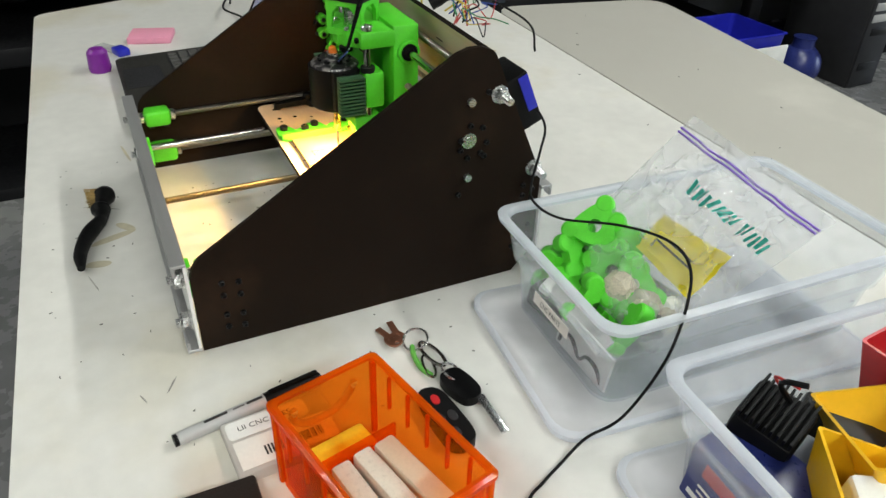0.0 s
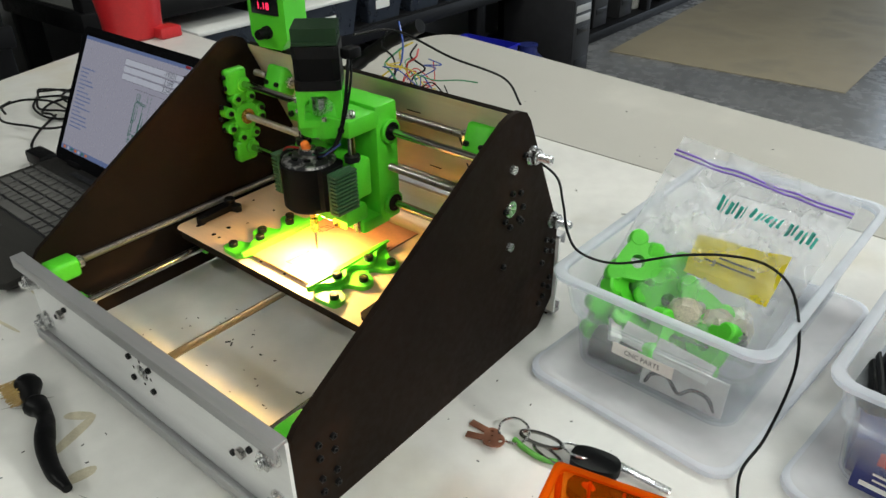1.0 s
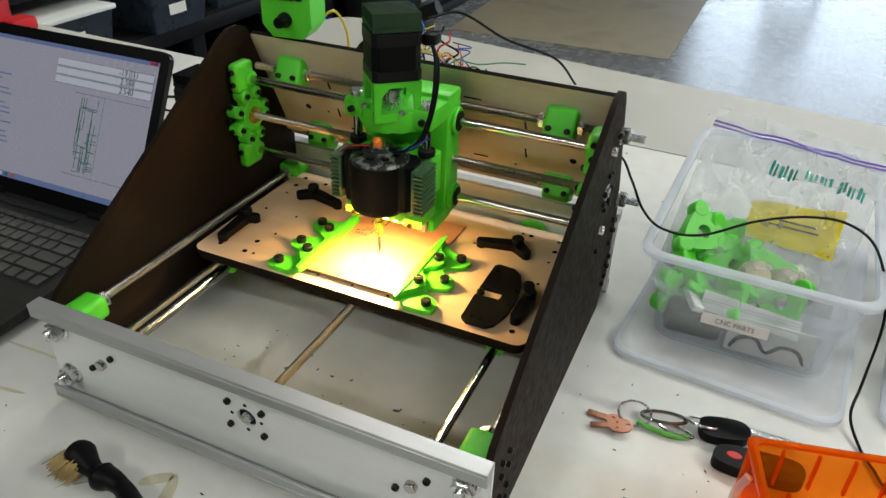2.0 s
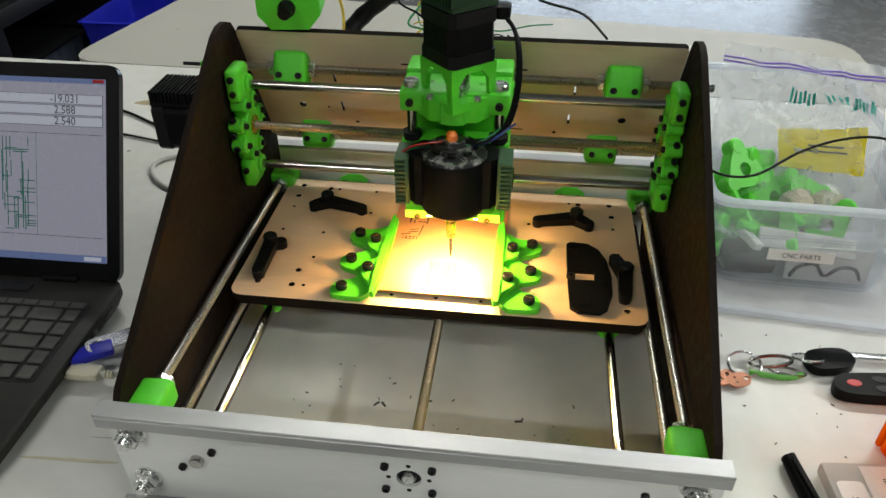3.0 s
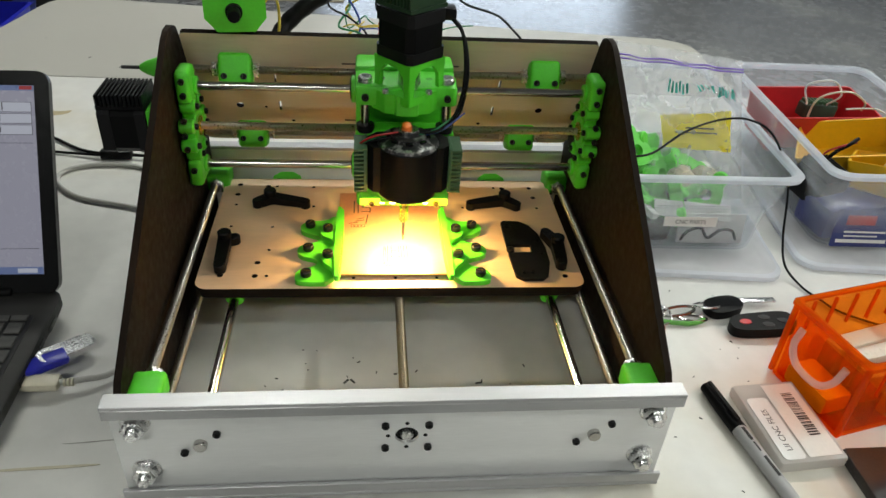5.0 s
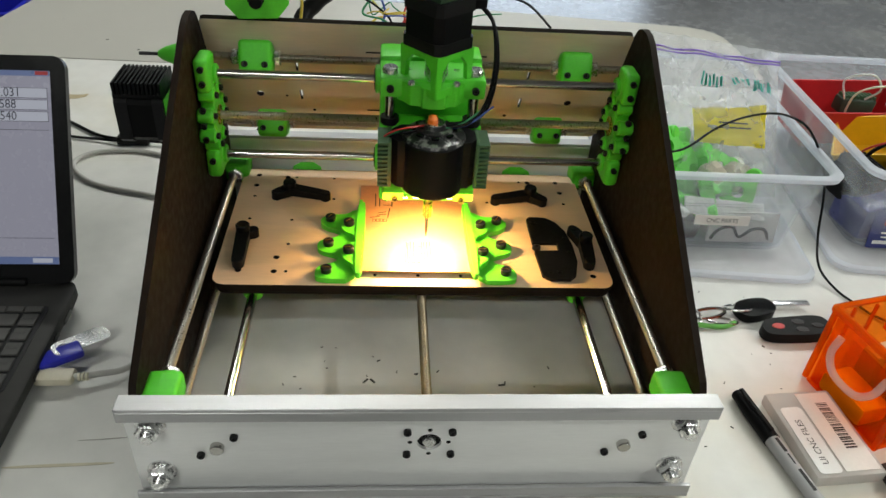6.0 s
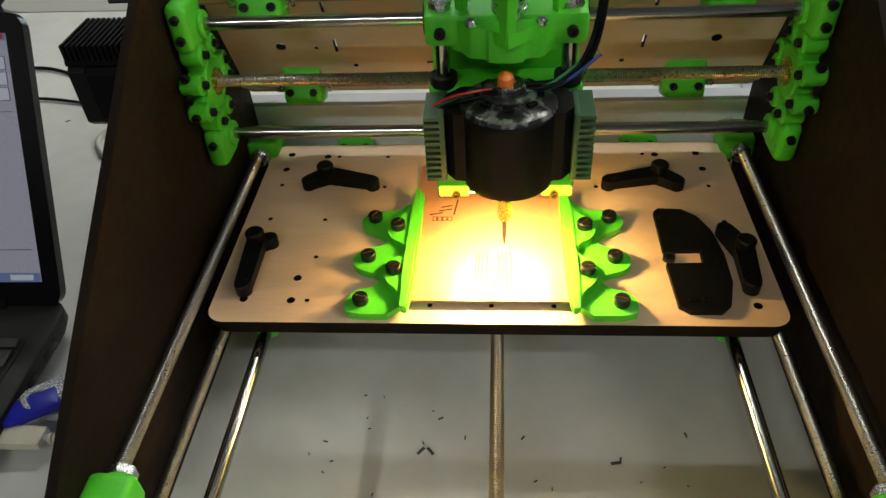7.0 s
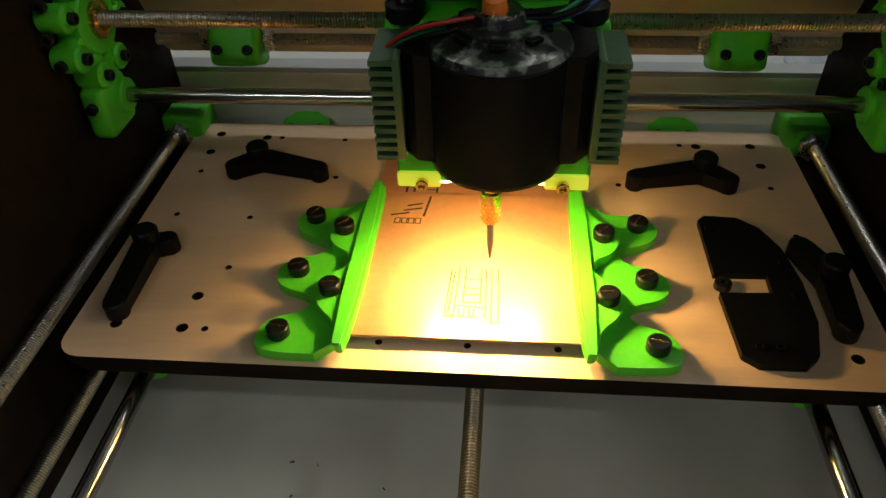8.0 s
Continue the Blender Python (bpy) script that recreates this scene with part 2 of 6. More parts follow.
def hexnut(bm, p0, p1, across, bore=0.0):
    """A hexagonal nut from p0 to p1 with chamfered corners."""
    n = (Vector(p1) - Vector(p0)).length
    r = across / 2 / math.cos(math.pi / 6)
    lathe(bm, [(r * 0.9, 0), (r, n * 0.15), (r, n * 0.85), (r * 0.88, n)], axis_matrix(p0, p1), 6)


def threaded(bm, p0, p1, r, pitch, seg=12):
    """A threaded rod: rings of crest and root along the axis."""
    n = (Vector(p1) - Vector(p0)).length
    k = max(2, int(n / pitch))
    prof = []
    for i in range(k):
        prof += [(r * 0.86, n * i / k), (r, n * (i + 0.5) / k)]
    lathe(bm, prof + [(r * 0.86, n)], axis_matrix(p0, p1), seg)


def curve_points(pts, n=8):
    """Points along a smooth line through pts."""
    pts = [Vector(p) for p in pts]
    ext = [2 * pts[0] - pts[1], *pts, 2 * pts[-1] - pts[-2]]
    out = []
    for a, b, c, d in zip(ext, ext[1:], ext[2:], ext[3:]):
        for i in range(n):
            t = i / n
            out.append(0.5 * ((2 * b) + (c - a) * t + (2 * a - 5 * b + 4 * c - d) * t * t + (3 * b - a - 3 * c + d) * t ** 3))
    return out + [pts[-1]]


def sweep(bm, pts, r, seg=8, n=8, smooth=True, taper=None):
    """A round wire along a smooth line through pts."""
    line = curve_points(pts, n) if smooth else [Vector(p) for p in pts]
    up = Vector((0.13, 0.21, 0.97))
    rings = []
    for i, p in enumerate(line):
        d = (line[min(i + 1, len(line) - 1)] - line[max(i - 1, 0)]).normalized()
        u = d.cross(up)
        u = u.normalized() if u.length > 1e-4 else d.orthogonal().normalized()
        v = d.cross(u)
        rr = r if taper is None else taper(i / (len(line) - 1)) * r
        rings.append([bm.verts.new(p + rr * (math.cos(2 * math.pi * k / seg) * u + math.sin(2 * math.pi * k / seg) * v)) for k in range(seg)])
    for a, b in zip(rings, rings[1:]):
        for k in range(seg):
            j = (k + 1) % seg
            bm.faces.new((a[k], a[j], b[j], b[k]))
    bm.faces.new(rings[0][::-1])
    bm.faces.new(rings[-1])


def circle(cx, cy, r, n=16, start=0.0):
    return [(cx + r * math.cos(start + 2 * math.pi * i / n), cy + r * math.sin(start + 2 * math.pi * i / n)) for i in range(n)]


def rounded(x0, y0, x1, y1, r, n=5):
    """The outline of a rectangle with round corners."""
    out = []
    for cx, cy, a in ((x1 - r, y0 + r, -90), (x1 - r, y1 - r, 0), (x0 + r, y1 - r, 90), (x0 + r, y0 + r, 180)):
        out += [(cx + r * math.cos(radians(a + 90 * i / n)), cy + r * math.sin(radians(a + 90 * i / n))) for i in range(n + 1)]
    return out


def soften(pts, times=2):
    """Cuts the corners of a closed outline until it is round."""
    for _ in range(times):
        pts = [q for a, b in zip(pts, pts[1:] + pts[:1]) for q in ((a[0] * 0.75 + b[0] * 0.25, a[1] * 0.75 + b[1] * 0.25), (a[0] * 0.25 + b[0] * 0.75, a[1] * 0.25 + b[1] * 0.75))]
    return pts


def plate(bm, outline, thick, m=Matrix(), holes=(), edge_slot=None):
    """A flat plate in the xy plane of m, from z = 0 up to thick, with real holes."""
    def loop(pts, z):
        return [bm.verts.new(m @ Vector((x, y, z))) for x, y in pts]
    loops = [outline, *holes]
    low, high = [loop(p, 0) for p in loops], [loop(p, thick) for p in loops]
    for level, flip in ((low, True), (high, False)):
        if not holes:
            f = bm.faces.new(level[0][::-1] if flip else level[0])
            continue
        edges = [bm.edges.new((a, b)) for vs in level for a, b in zip(vs, vs[1:] + vs[:1])]
        got = bmesh.ops.triangle_fill(bm, use_beauty=True, edges=edges, normal=(m.to_3x3() @ Vector((0, 0, -1 if flip else 1))))
    for k, (a, b) in enumerate(zip(low, high)):
        for i in range(len(a)):
            j = (i + 1) % len(a)
            f = bm.faces.new((a[i], a[j], b[j], b[i]))
            if edge_slot is not None:
                f.material_index = edge_slot
    bmesh.ops.recalc_face_normals(bm, faces=bm.faces[:])


def tilted_plate(bm, outline, low, high, m=Matrix()):
    """A closed block over an outline, whose top height is given by high(x, y)."""
    a = [bm.verts.new(m @ Vector((x, y, low))) for x, y in outline]
    b = [bm.verts.new(m @ Vector((x, y, high(x, y)))) for x, y in outline]
    bm.faces.new(a[::-1])
    bm.faces.new(b)
    for i in range(len(a)):
        j = (i + 1) % len(a)
        bm.faces.new((a[i], a[j], b[j], b[i]))


def finish(bm, name, mats, smooth=35):
    me = bpy.data.meshes.new(name)
    bm.normal_update()
    bm.to_mesh(me)
    bm.free()
    for mt in (mats if isinstance(mats, (list, tuple)) else [mats]):
        me.materials.append(mt)
    if smooth:
        me.polygons.foreach_set("use_smooth", [True] * len(me.polygons))
        me.set_sharp_from_angle(angle=radians(smooth))
    return me


def thing(name, m=Matrix(), label="", category="", group="", kind=""):
    """A top-level Empty that stands at m; its parts are built in its own axes."""
    ob = new(name)
    ob.empty_display_size = 0.02
    ob.matrix_world = m
    return tagged(ob, label, category, group, kind)


def part(name, bm, mats, parent, label="", smooth=35):
    """Links a bmesh as one mesh object under a thing or a part."""
    ob = new(name, finish(bm, name, mats, smooth))
    ob.parent = parent
    if label:
        ob["label"] = label
    return ob


def part_at(name, me, parent, m, label=""):
    """One more object on a shared mesh, under a thing or a part."""
    ob = new(name, me)
    ob.parent = parent
    ob.matrix_local = m
    if label:
        ob["label"] = label
    return ob


def solo(name, bm, mats, m, label, category, group="", kind="", smooth=35):
    """A thing that is a single mesh."""
    ob = new(name, finish(bm, name, mats, smooth))
    ob.matrix_world = m
    return tagged(ob, label, category, group, kind)


def lettering(body, size, name="lettering", thick=0.0):
    """A mesh of a line of text in the built-in font, centred on its origin."""
    data = bpy.data.curves.new(name, "FONT")
    data.body, data.size, data.align_x, data.align_y, data.extrude, data.resolution_u = body, size, "CENTER", "CENTER", thick, 3
    ob = bpy.data.objects.new(name, data)
    scene.collection.objects.link(ob)
    dg = bpy.context.evaluated_depsgraph_get()
    me = bpy.data.meshes.new_from_object(ob.evaluated_get(dg))
    bpy.data.objects.remove(ob)
    bpy.data.curves.remove(data)
    me.name = name
    return me


def text_part(name, body, size, mt, parent, m, label=""):
    me = lettering(body, size, name)
    me.materials.clear()
    me.materials.append(mt)
    return part_at(name, me, parent, m, label)


B = bmesh.new

# ---- the room ----
bm = B()
box(bm, (0.5, 2.5, -0.79), (9.0, 15.0, 0.10))
solo("floor", bm, FLOOR, Matrix(), "grey glossy painted concrete workshop floor", "floor", kind="structure")
for wall_name, wall_c, wall_s in (("wall_west", (-2.35, 2.5, 0.96), (0.12, 15.0, 3.4)), ("wall_east", (4.45, 2.5, 0.96), (0.12, 15.0, 3.4)), ("wall_south", (1.05, -4.45, 0.96), (6.9, 0.12, 3.4))):
    bm = B()
    box(bm, wall_c, wall_s)
    solo(wall_name, bm, WALL, Matrix(), "plain painted workshop wall", "wall", kind="structure")
bm = B()
door_m = Matrix(((1, 0, 0, 0), (0, 0, -1, 9.45), (0, 1, 0, 0), (0, 0, 0, 1)))
plate(bm, [(-2.29, -0.74), (4.39, -0.74), (4.39, 2.66), (-2.29, 2.66)], 0.12, door_m, [[(-0.6, -0.70), (3.4, -0.70), (3.4, 1.75), (-0.6, 1.75)]])
solo("wall_north", bm, WALL, Matrix(), "painted wall with a wide open roller door", "wall", kind="structure", smooth=0)
bm = B()
box(bm, (1.05, 2.5, 2.72), (7.2, 15.0, 0.10))
solo("ceiling", bm, WALL, Matrix(), "plain workshop ceiling", "ceiling", kind="structure")
bm = B()
plate(bm, [(-1.45, 3.72), (-0.16, 3.75), (-0.13, 7.4), (-1.62, 7.4)], 0.004)
solo("floor_sheet", bm, MAT_TAN, pose(0, 0, -0.739), "worn tan sheet lying on the concrete floor", "floor sheet", kind="structure")

# daylight through the wide door, and assumed, unseen tube lamps under the ceiling
area_lamp("door_daylight", look((1.4, 9.3, 0.55), (1.4, 0, 0.2)), 3.9, 2.4, 150, (0.74, 0.86, 1.0))


def unseen_tube_lamp(x, y, turn):
    t = thing("unseen_tube_lamp", pose(x, y, 2.60, 0, 0, turn), "assumed long twin tube lamp, unseen under the ceiling", "ceiling lamp", group="tube lamps")
    bm = B()
    box(bm, (0, 0, 0.04), (0.22, 1.25, 0.05), 0.006)
    part("housing", bm, WHITE, t)
    for dx in (-0.05, 0.05):
        bm = B()
        cyl(bm, (dx, -0.6, 0), (dx, 0.6, 0), 0.013, 12)
        part("tube", bm, TUBE, t)
    return t


TUBE = material("lit tube", (0.9, 0.9, 0.9), 0.4, emit=(1.0, 0.97, 0.90), strength=22.0, vary=0.01)
# first lamp follows the front channel's shadow edge; the others are added for brightness
LAMPS = ((-0.9, -2.5, 90, 48), (2.3, -1.5, 90, 42), (-0.5, 2.3, 90, 42), (1.5, 2.2, 90, 52), (3.3, 0.3, 0, 110))
for lx, ly, turn, watts in LAMPS:
    unseen_tube_lamp(lx, ly, turn)
    area_lamp("unseen_tube_light", Matrix.Translation((lx, ly, 2.57)) @ pose(0, 0, 0, 0, 0, turn), 0.16, 1.2, watts, (0.96, 1.0, 0.93))


# ---- tables ----
def folding_table(outline, mt, label, legs):
    t = thing("folding_table", pose(0, 0, -0.74), label, "table")
    bm = B()
    plate(bm, outline, 0.012, pose(0, 0, 0.728))
    edge = bm.edges[:]
    part("tabletop", bm, mt, t)
    bm = B()
    cx, cy = sum(p[0] for p in outline) / len(outline), sum(p[1] for p in outline) / len(outline)
    plate(bm, [(cx + (x - cx) * 0.985, cy + (y - cy) * 0.985) for x, y in outline], 0.034, pose(0, 0, 0.6935))
    part("apron", bm, mt, t)
    for x, y in legs:
        bm = B()
        cyl(bm, (x, y, 0), (x, y, 0.6935), 0.014, 16)
        part("leg", bm, GREY_DARK, t)
    return t


def quad(a, b, c, d, r=0.03):
    """A four-cornered outline with small round corners."""
    pts, out = [Vector(p) for p in (a, b, c, d)], []
    for i, p in enumerate(pts):
        u, v = (pts[i - 1] - p).normalized(), (pts[(i + 1) % 4] - p).normalized()
        for k in range(6):
            s = k / 5
            q = (p + u * r) * (1 - s) ** 2 + p * 2 * s * (1 - s) + (p + v * r) * s * s
            out.append((q.x, q.y))
    return out


folding_table(quad((-1.010, -0.128), (0.76, -0.169), (0.76, 0.755), (-1.34, 0.845)), TABLE, "white folding table with stains and scuffs on its top", ((-0.95, -0.02), (0.66, -0.02), (0.66, 0.6), (-1.15, 0.7)))
folding_table(quad((-0.735, 0.823), (0.62, 0.765), (0.62, 1.045), (-0.66, 1.245), 0.07), TABLE_GREY, "pale grey moulded folding table behind the white one", ((-0.55, 0.95), (0.50, 0.86), (0.50, 0.98), (-0.55, 1.1)))

# ---- the milling machine ----
MACHINE = pose(0.0015, 0, 0, 0, 0.5, 0) @ Matrix.Diagonal((1.008, 1, 1, 1))
cnc = thing("milling_machine", MACHINE, "desktop milling machine with brown sides, aluminium front and green parts", "milling machine")


def stamp(parent, name, make, mts, places, label="", smooth=35):
    """Equal small parts on one shared mesh."""
    bm = B()
    make(bm)
    me = finish(bm, name, mts, smooth)
    return [part_at(name, me, parent, m, label) for m in places]


def facing(x, y, z, way):
    """The pose at a place whose z axis points along way."""
    return Matrix.Translation((x, y, z)) @ Vector(way).to_track_quat("Z", "Y").to_matrix().to_4x4()


FRONT, BACK, LEFT, RIGHT, UP = (0, -1, 0), (0, 1, 0), (-1, 0, 0), (1, 0, 0), (0, 0, 1)


def nut_m8(bm):
    lathe(bm, [(0.0088, 0), (0.0088, 0.0012), (0.0075, 0.002)], seg=24)
    hexnut(bm, (0, 0, 0.0015), (0, 0, 0.0085), 0.0130)
    threaded(bm, (0, 0, 0.0085), (0, 0, 0.0125), 0.0040, 0.00125, 16)


def cap_screw(bm):
    lathe(bm, [(0.0028, 0), (0.0028, 0.0026), (0.0025, 0.003), (0.0015, 0.003), (0.0014, 0.0012), (0.0, 0.0012)], seg=14, caps=False)


def rod_end(bm):
    lathe(bm, [(0.0040, -0.004), (0.0040, 0.003), (0.0036, 0.0036), (0.0, 0.0036)], seg=20, caps=False)


def channel(name, y0, sign, holes):
    """An aluminium U channel whose flanges point along sign; its web stands at y0."""
    bm = B()
    m = Matrix(((1, 0, 0, 0), (0, 0, sign, y0), (0, 1, 0, 0), (0, 0, 0, 1)))
    plate(bm, [(-0.199, 0.0035), (0.199, 0.0035), (0.199, 0.0955), (-0.199, 0.0955)], 0.003, m, holes)
    web = part(name, bm, ALU, cnc, "satin aluminium channel with flanged edges", smooth=0)
    for z in (0.0017, 0.0973):
        bm = B()
        box(bm, (0, y0 + sign * 0.0065, z), (0.398, 0.013, 0.0034), 0.0004, segments=1)
        part("flange", bm, ALU_EDGE, web)
    for z in (0.0084, 0.0911):
        bm = B()
        box(bm, (0, y0 + sign * 0.01145, z), (0.398, 0.0030, 0.0090), 0.0004, segments=1)
        part("lip", bm, ALU_EDGE, web)
    web.location.z = 0.006
    # black strip added in the gap: stops stray lamp light, draws the shadow line
    bm = B()
    box(bm, (0, y0 + sign * 0.004, -0.0028), (0.380, 0.004, 0.0062), 0.0005)
    part("foot_strip", bm, BLACK, web)
    return web


front = channel("front_channel", 0.003, -1, [circle(0.003, 0.0532, 0.0085, 24)])
stamp(front, "lock_nut", nut_m8, ZINC, [facing(x, 0.000, z, FRONT) @ Matrix.Scale(1.15, 4) for x in (-0.182, 0.182) for z in (0.0255, 0.0740)])
stamp(front, "cap_screw", cap_screw, BLACK_METAL, [facing(x, 0.000, z, FRONT) for x, z in ((-0.1295, 0.0610), (-0.1535, 0.0425), (0.1535, 0.0610), (0.1295, 0.0425), (-0.0125, 0.0650), (0.0185, 0.0650), (-0.0125, 0.0415), (0.0185, 0.0415))])
stamp(front, "rod_tip", rod_end, STEEL, [facing(x, 0.000, 0.0503, FRONT) @ Matrix.Scale(1.2, 4) for x in (-0.1418, 0.1418)])


def small_hole(bm):
    lathe(bm, [(0.0016, 0), (0.0016, 0.0003), (0.0, 0.0003)], seg=12, caps=False)


stamp(front, "screw_hole", small_hole, BLACK, [facing(x, 0.0001, z, FRONT) for x, z in ((0.003, 0.0660), (0.003, 0.0410), (-0.0105, 0.0532), (0.0165, 0.0532))])
bm = B()
lathe(bm, [(0.0084, 0), (0.0084, 0.003), (0.0070, 0.003), (0.0068, 0.002), (0.0052, 0.002), (0.0050, 0.003), (0.0040, 0.003), (0.0040, 0)], facing(0.003, 0.0055, 0.0532, FRONT), 28)
part("bearing", bm, BLACK_METAL, front, "black ball bearing")
bm = B()
hexnut(bm, (0.003, 0.006, 0.0532), (0.003, -0.0015, 0.0532), 0.0085)
part("screw_end", bm, ZINC, front)
rear = channel("rear_channel", 0.3615, 1, [])

# side panels: profile in (y, z), with a rounded peak and a cut rear corner
SIDE = [(0.0042, 0.003), (0.0042, 0.084), (0.007, 0.095), (0.014, 0.104), (0.246, 0.2495), (0.258, 0.2570), (0.270, 0.2610), (0.283, 0.2610), (0.293, 0.2570), (0.300, 0.2480), (0.3605, 0.118), (0.3605, 0.030), (0.336, 0.003)]
SIDE_HOLES = [(0.275, 0.187), (0.288, 0.183), (0.265, 0.173), (0.293, 0.167), (0.265, 0.163), (0.287, 0.157), (0.273, 0.154), (0.291, 0.153), (0.265, 0.115), (0.292, 0.218), (0.34, 0.11), (0.351, 0.104), (0.34, 0.098), (0.351, 0.092), (0.334, 0.086), (0.351, 0.06), (0.34, 0.056), (0.351, 0.048), (0.34, 0.042), (0.333, 0.036), (0.03, 0.075), (0.045, 0.073), (0.03, 0.061), (0.045, 0.059), (0.03, 0.039), (0.045, 0.037), (0.03, 0.025), (0.045, 0.023)]
for sx in (-1, 1):
    bm = B()
    plate(bm, SIDE, 0.0052, Matrix(((0, 0, sx, sx * 0.1905), (1, 0, 0, 0), (0, 1, 0, 0), (0, 0, 0, 1))))
    side = part("side_panel", bm, BROWN, cnc, "dark brown board with a sloping front edge", smooth=20)
    out = (sx, 0, 0)
    face_x = sx * 0.1957
    stamp(side, "cap_screw", cap_screw, BLACK_METAL, [facing(face_x, y, z, out) for y, z in SIDE_HOLES])
    stamp(side, "rod_tip", rod_end, ZINC, [facing(face_x, 0.274, z, out) @ Matrix.Scale(1.05, 4) for z in (0.2105, 0.1325)])
    if sx > 0:
        bm = B()
        lathe(bm, [(0.0078, 0), (0.0078, 0.0012), (0.0045, 0.0012), (0.0045, 0.003), (0.0, 0.003)], facing(face_x, 0.274, 0.1715, out), 22, caps=False)
        part("bearing", bm, ZINC, side)
        stamp(side, "long_nut", lambda b: (nut_m8(b), threaded(b, (0, 0, 0.008), (0, 0, 0.021), 0.0040, 0.00125, 14)), ZINC, [facing(face_x, 0.304, 0.2140, out), facing(face_x, 0.350, 0.1285, out)])

# bars that tie the frame together
for x in (-0.182, 0.182):
    for z in (0.0802, 0.0315):
        bm = B()
        threaded(bm, (x, 0.0035, z), (x, 0.3610, z), 0.0040, 0.00125)
        part("threaded_bar", bm, THREAD, cnc)
for x in (-0.1418, 0.1418):
    bm = B()
    cyl(bm, (x, 0.004, 0.0565), (x, 0.361, 0.0565), 0.0040, 24)
    part("guide_rod", bm, STEEL, cnc)
bm = B()
threaded(bm, (0.003, 0.006, 0.0595), (0.003, 0.361, 0.0595), 0.0040, 0.0014)
part("lead_screw", bm, BRONZE, cnc)
for y, z in ((0.304, 0.2140), (0.350, 0.1285)):
    bm = B()
    threaded(bm, (-0.2000, y, z), (0.1900, y, z), 0.0040, 0.00125)
    part("threaded_bar", bm, THREAD, cnc)
for z in (0.2105, 0.1325):
    bm = B()
    cyl(bm, (-0.1885, 0.274, z), (0.1885, 0.274, z), 0.0040, 24)
    part("guide_rod", bm, STEEL, cnc)
bm = B()
threaded(bm, (-0.1885, 0.274, 0.1715), (0.1885, 0.274, 0.1715), 0.0040, 0.0014)
part("lead_screw", bm, THREAD, cnc)


def clamp_block(name, c, turn, size=(0.029, 0.024, 0.030)):
    """A split green block that grips a bar along its own x axis, with four dark screws."""
    sx, sy, sz = size
    bm = B()
    box(bm, (0, 0, 0), (sx, sy, sz), 0.0040, segments=3)
    box(bm, (0, 0.002, -sz * 0.08), (sx * 1.06, sy * 0.7, sz * 0.5), 0.0030)
    blk = part(name, bm, GREEN, cnc)
    blk.matrix_local = Matrix.Translation(c) @ turn
    stamp(blk, "cap_screw", cap_screw, BLACK_METAL, [facing(x, -sy / 2, -sz * 0.20, FRONT) for x in (-sx * 0.30, sx * 0.30)])
    stamp(blk, "hex_nut", lambda b: hexnut(b, (0, 0, 0), (0, 0, 0.006), 0.013), ZINC, [facing(s * sx * 0.53, 0, 0, (s, 0, 0)) for s in (-1, 1)])
    return blk


tilt = pose(0, 0, 0, -22)
for x in (-0.145, 0.142):
    clamp_block("clamp_block", (x, 0.304, 0.2140), tilt)
    clamp_block("clamp_block", (x + (0.003 if x < 0 else -0.006), 0.350, 0.1285), tilt)
for s in (-1, 1):
    for y, z in ((0.026, 0.0802), (0.340, 0.0802), (0.026, 0.0315)):
        clamp_block("clamp_block", (s * 0.180, y, z), pose(0, 0, 0, 0, 0, 90 * s) @ pose(0, 0, 0, 90 if z > 0.05 else 0), (0.030, 0.020, 0.024))

# the sloping plywood back, from below the peak to the lower bar
u0, u1 = Vector((0.3560, 0.118)), Vector((0.2960, 0.250))
span = u1 - u0
n_out = Vector((span.y, -span.x)).normalized()
back_m = Matrix(((1, 0, 0, 0), (0, span.normalized().x, n_out.x, u0.x), (0, span.normalized().y, n_out.y, u0.y), (0, 0, 0, 1)))
L_BACK = span.length


def slot(x, v, w, h, turn=0.0):
    c, s = math.cos(radians(turn)), math.sin(radians(turn))
    return [(x + c * a - s * b, v + s * a + c * b) for a, b in ((-w / 2, -h / 2), (w / 2, -h / 2), (w / 2, h / 2), (-w / 2, h / 2))]


back_holes = [slot(x, v, w, h) for x, v, w, h in ((-0.112, 0.092, 0.0022, 0.013), (-0.111, 0.052, 0.0022, 0.013), (0.104, 0.088, 0.0022, 0.013), (0.102, 0.050, 0.0022, 0.013), (-0.040, 0.112, 0.018, 0.0018), (0.052, 0.112, 0.018, 0.0018), (-0.040, 0.032, 0.016, 0.0018), (0.052, 0.032, 0.016, 0.0018))]
back_holes += [circle(x, v, r, 12) for x, v, r in ((-0.150, 0.052, 0.0036), (-0.132, 0.076, 0.0034), (0.150, 0.052, 0.0036), (-0.125, 0.050, 0.0014), (-0.100, 0.030, 0.0018), (0.090, 0.030, 0.0018))]
bm = B()
plate(bm, rounded(-0.1895, 0.0, 0.1895, L_BACK, 0.004, 3), 0.0050, back_m, back_holes, 1)
part("back_panel", bm, [PLY, CHAR], cnc, "birch plywood panel with slots and dark edges", smooth=20)

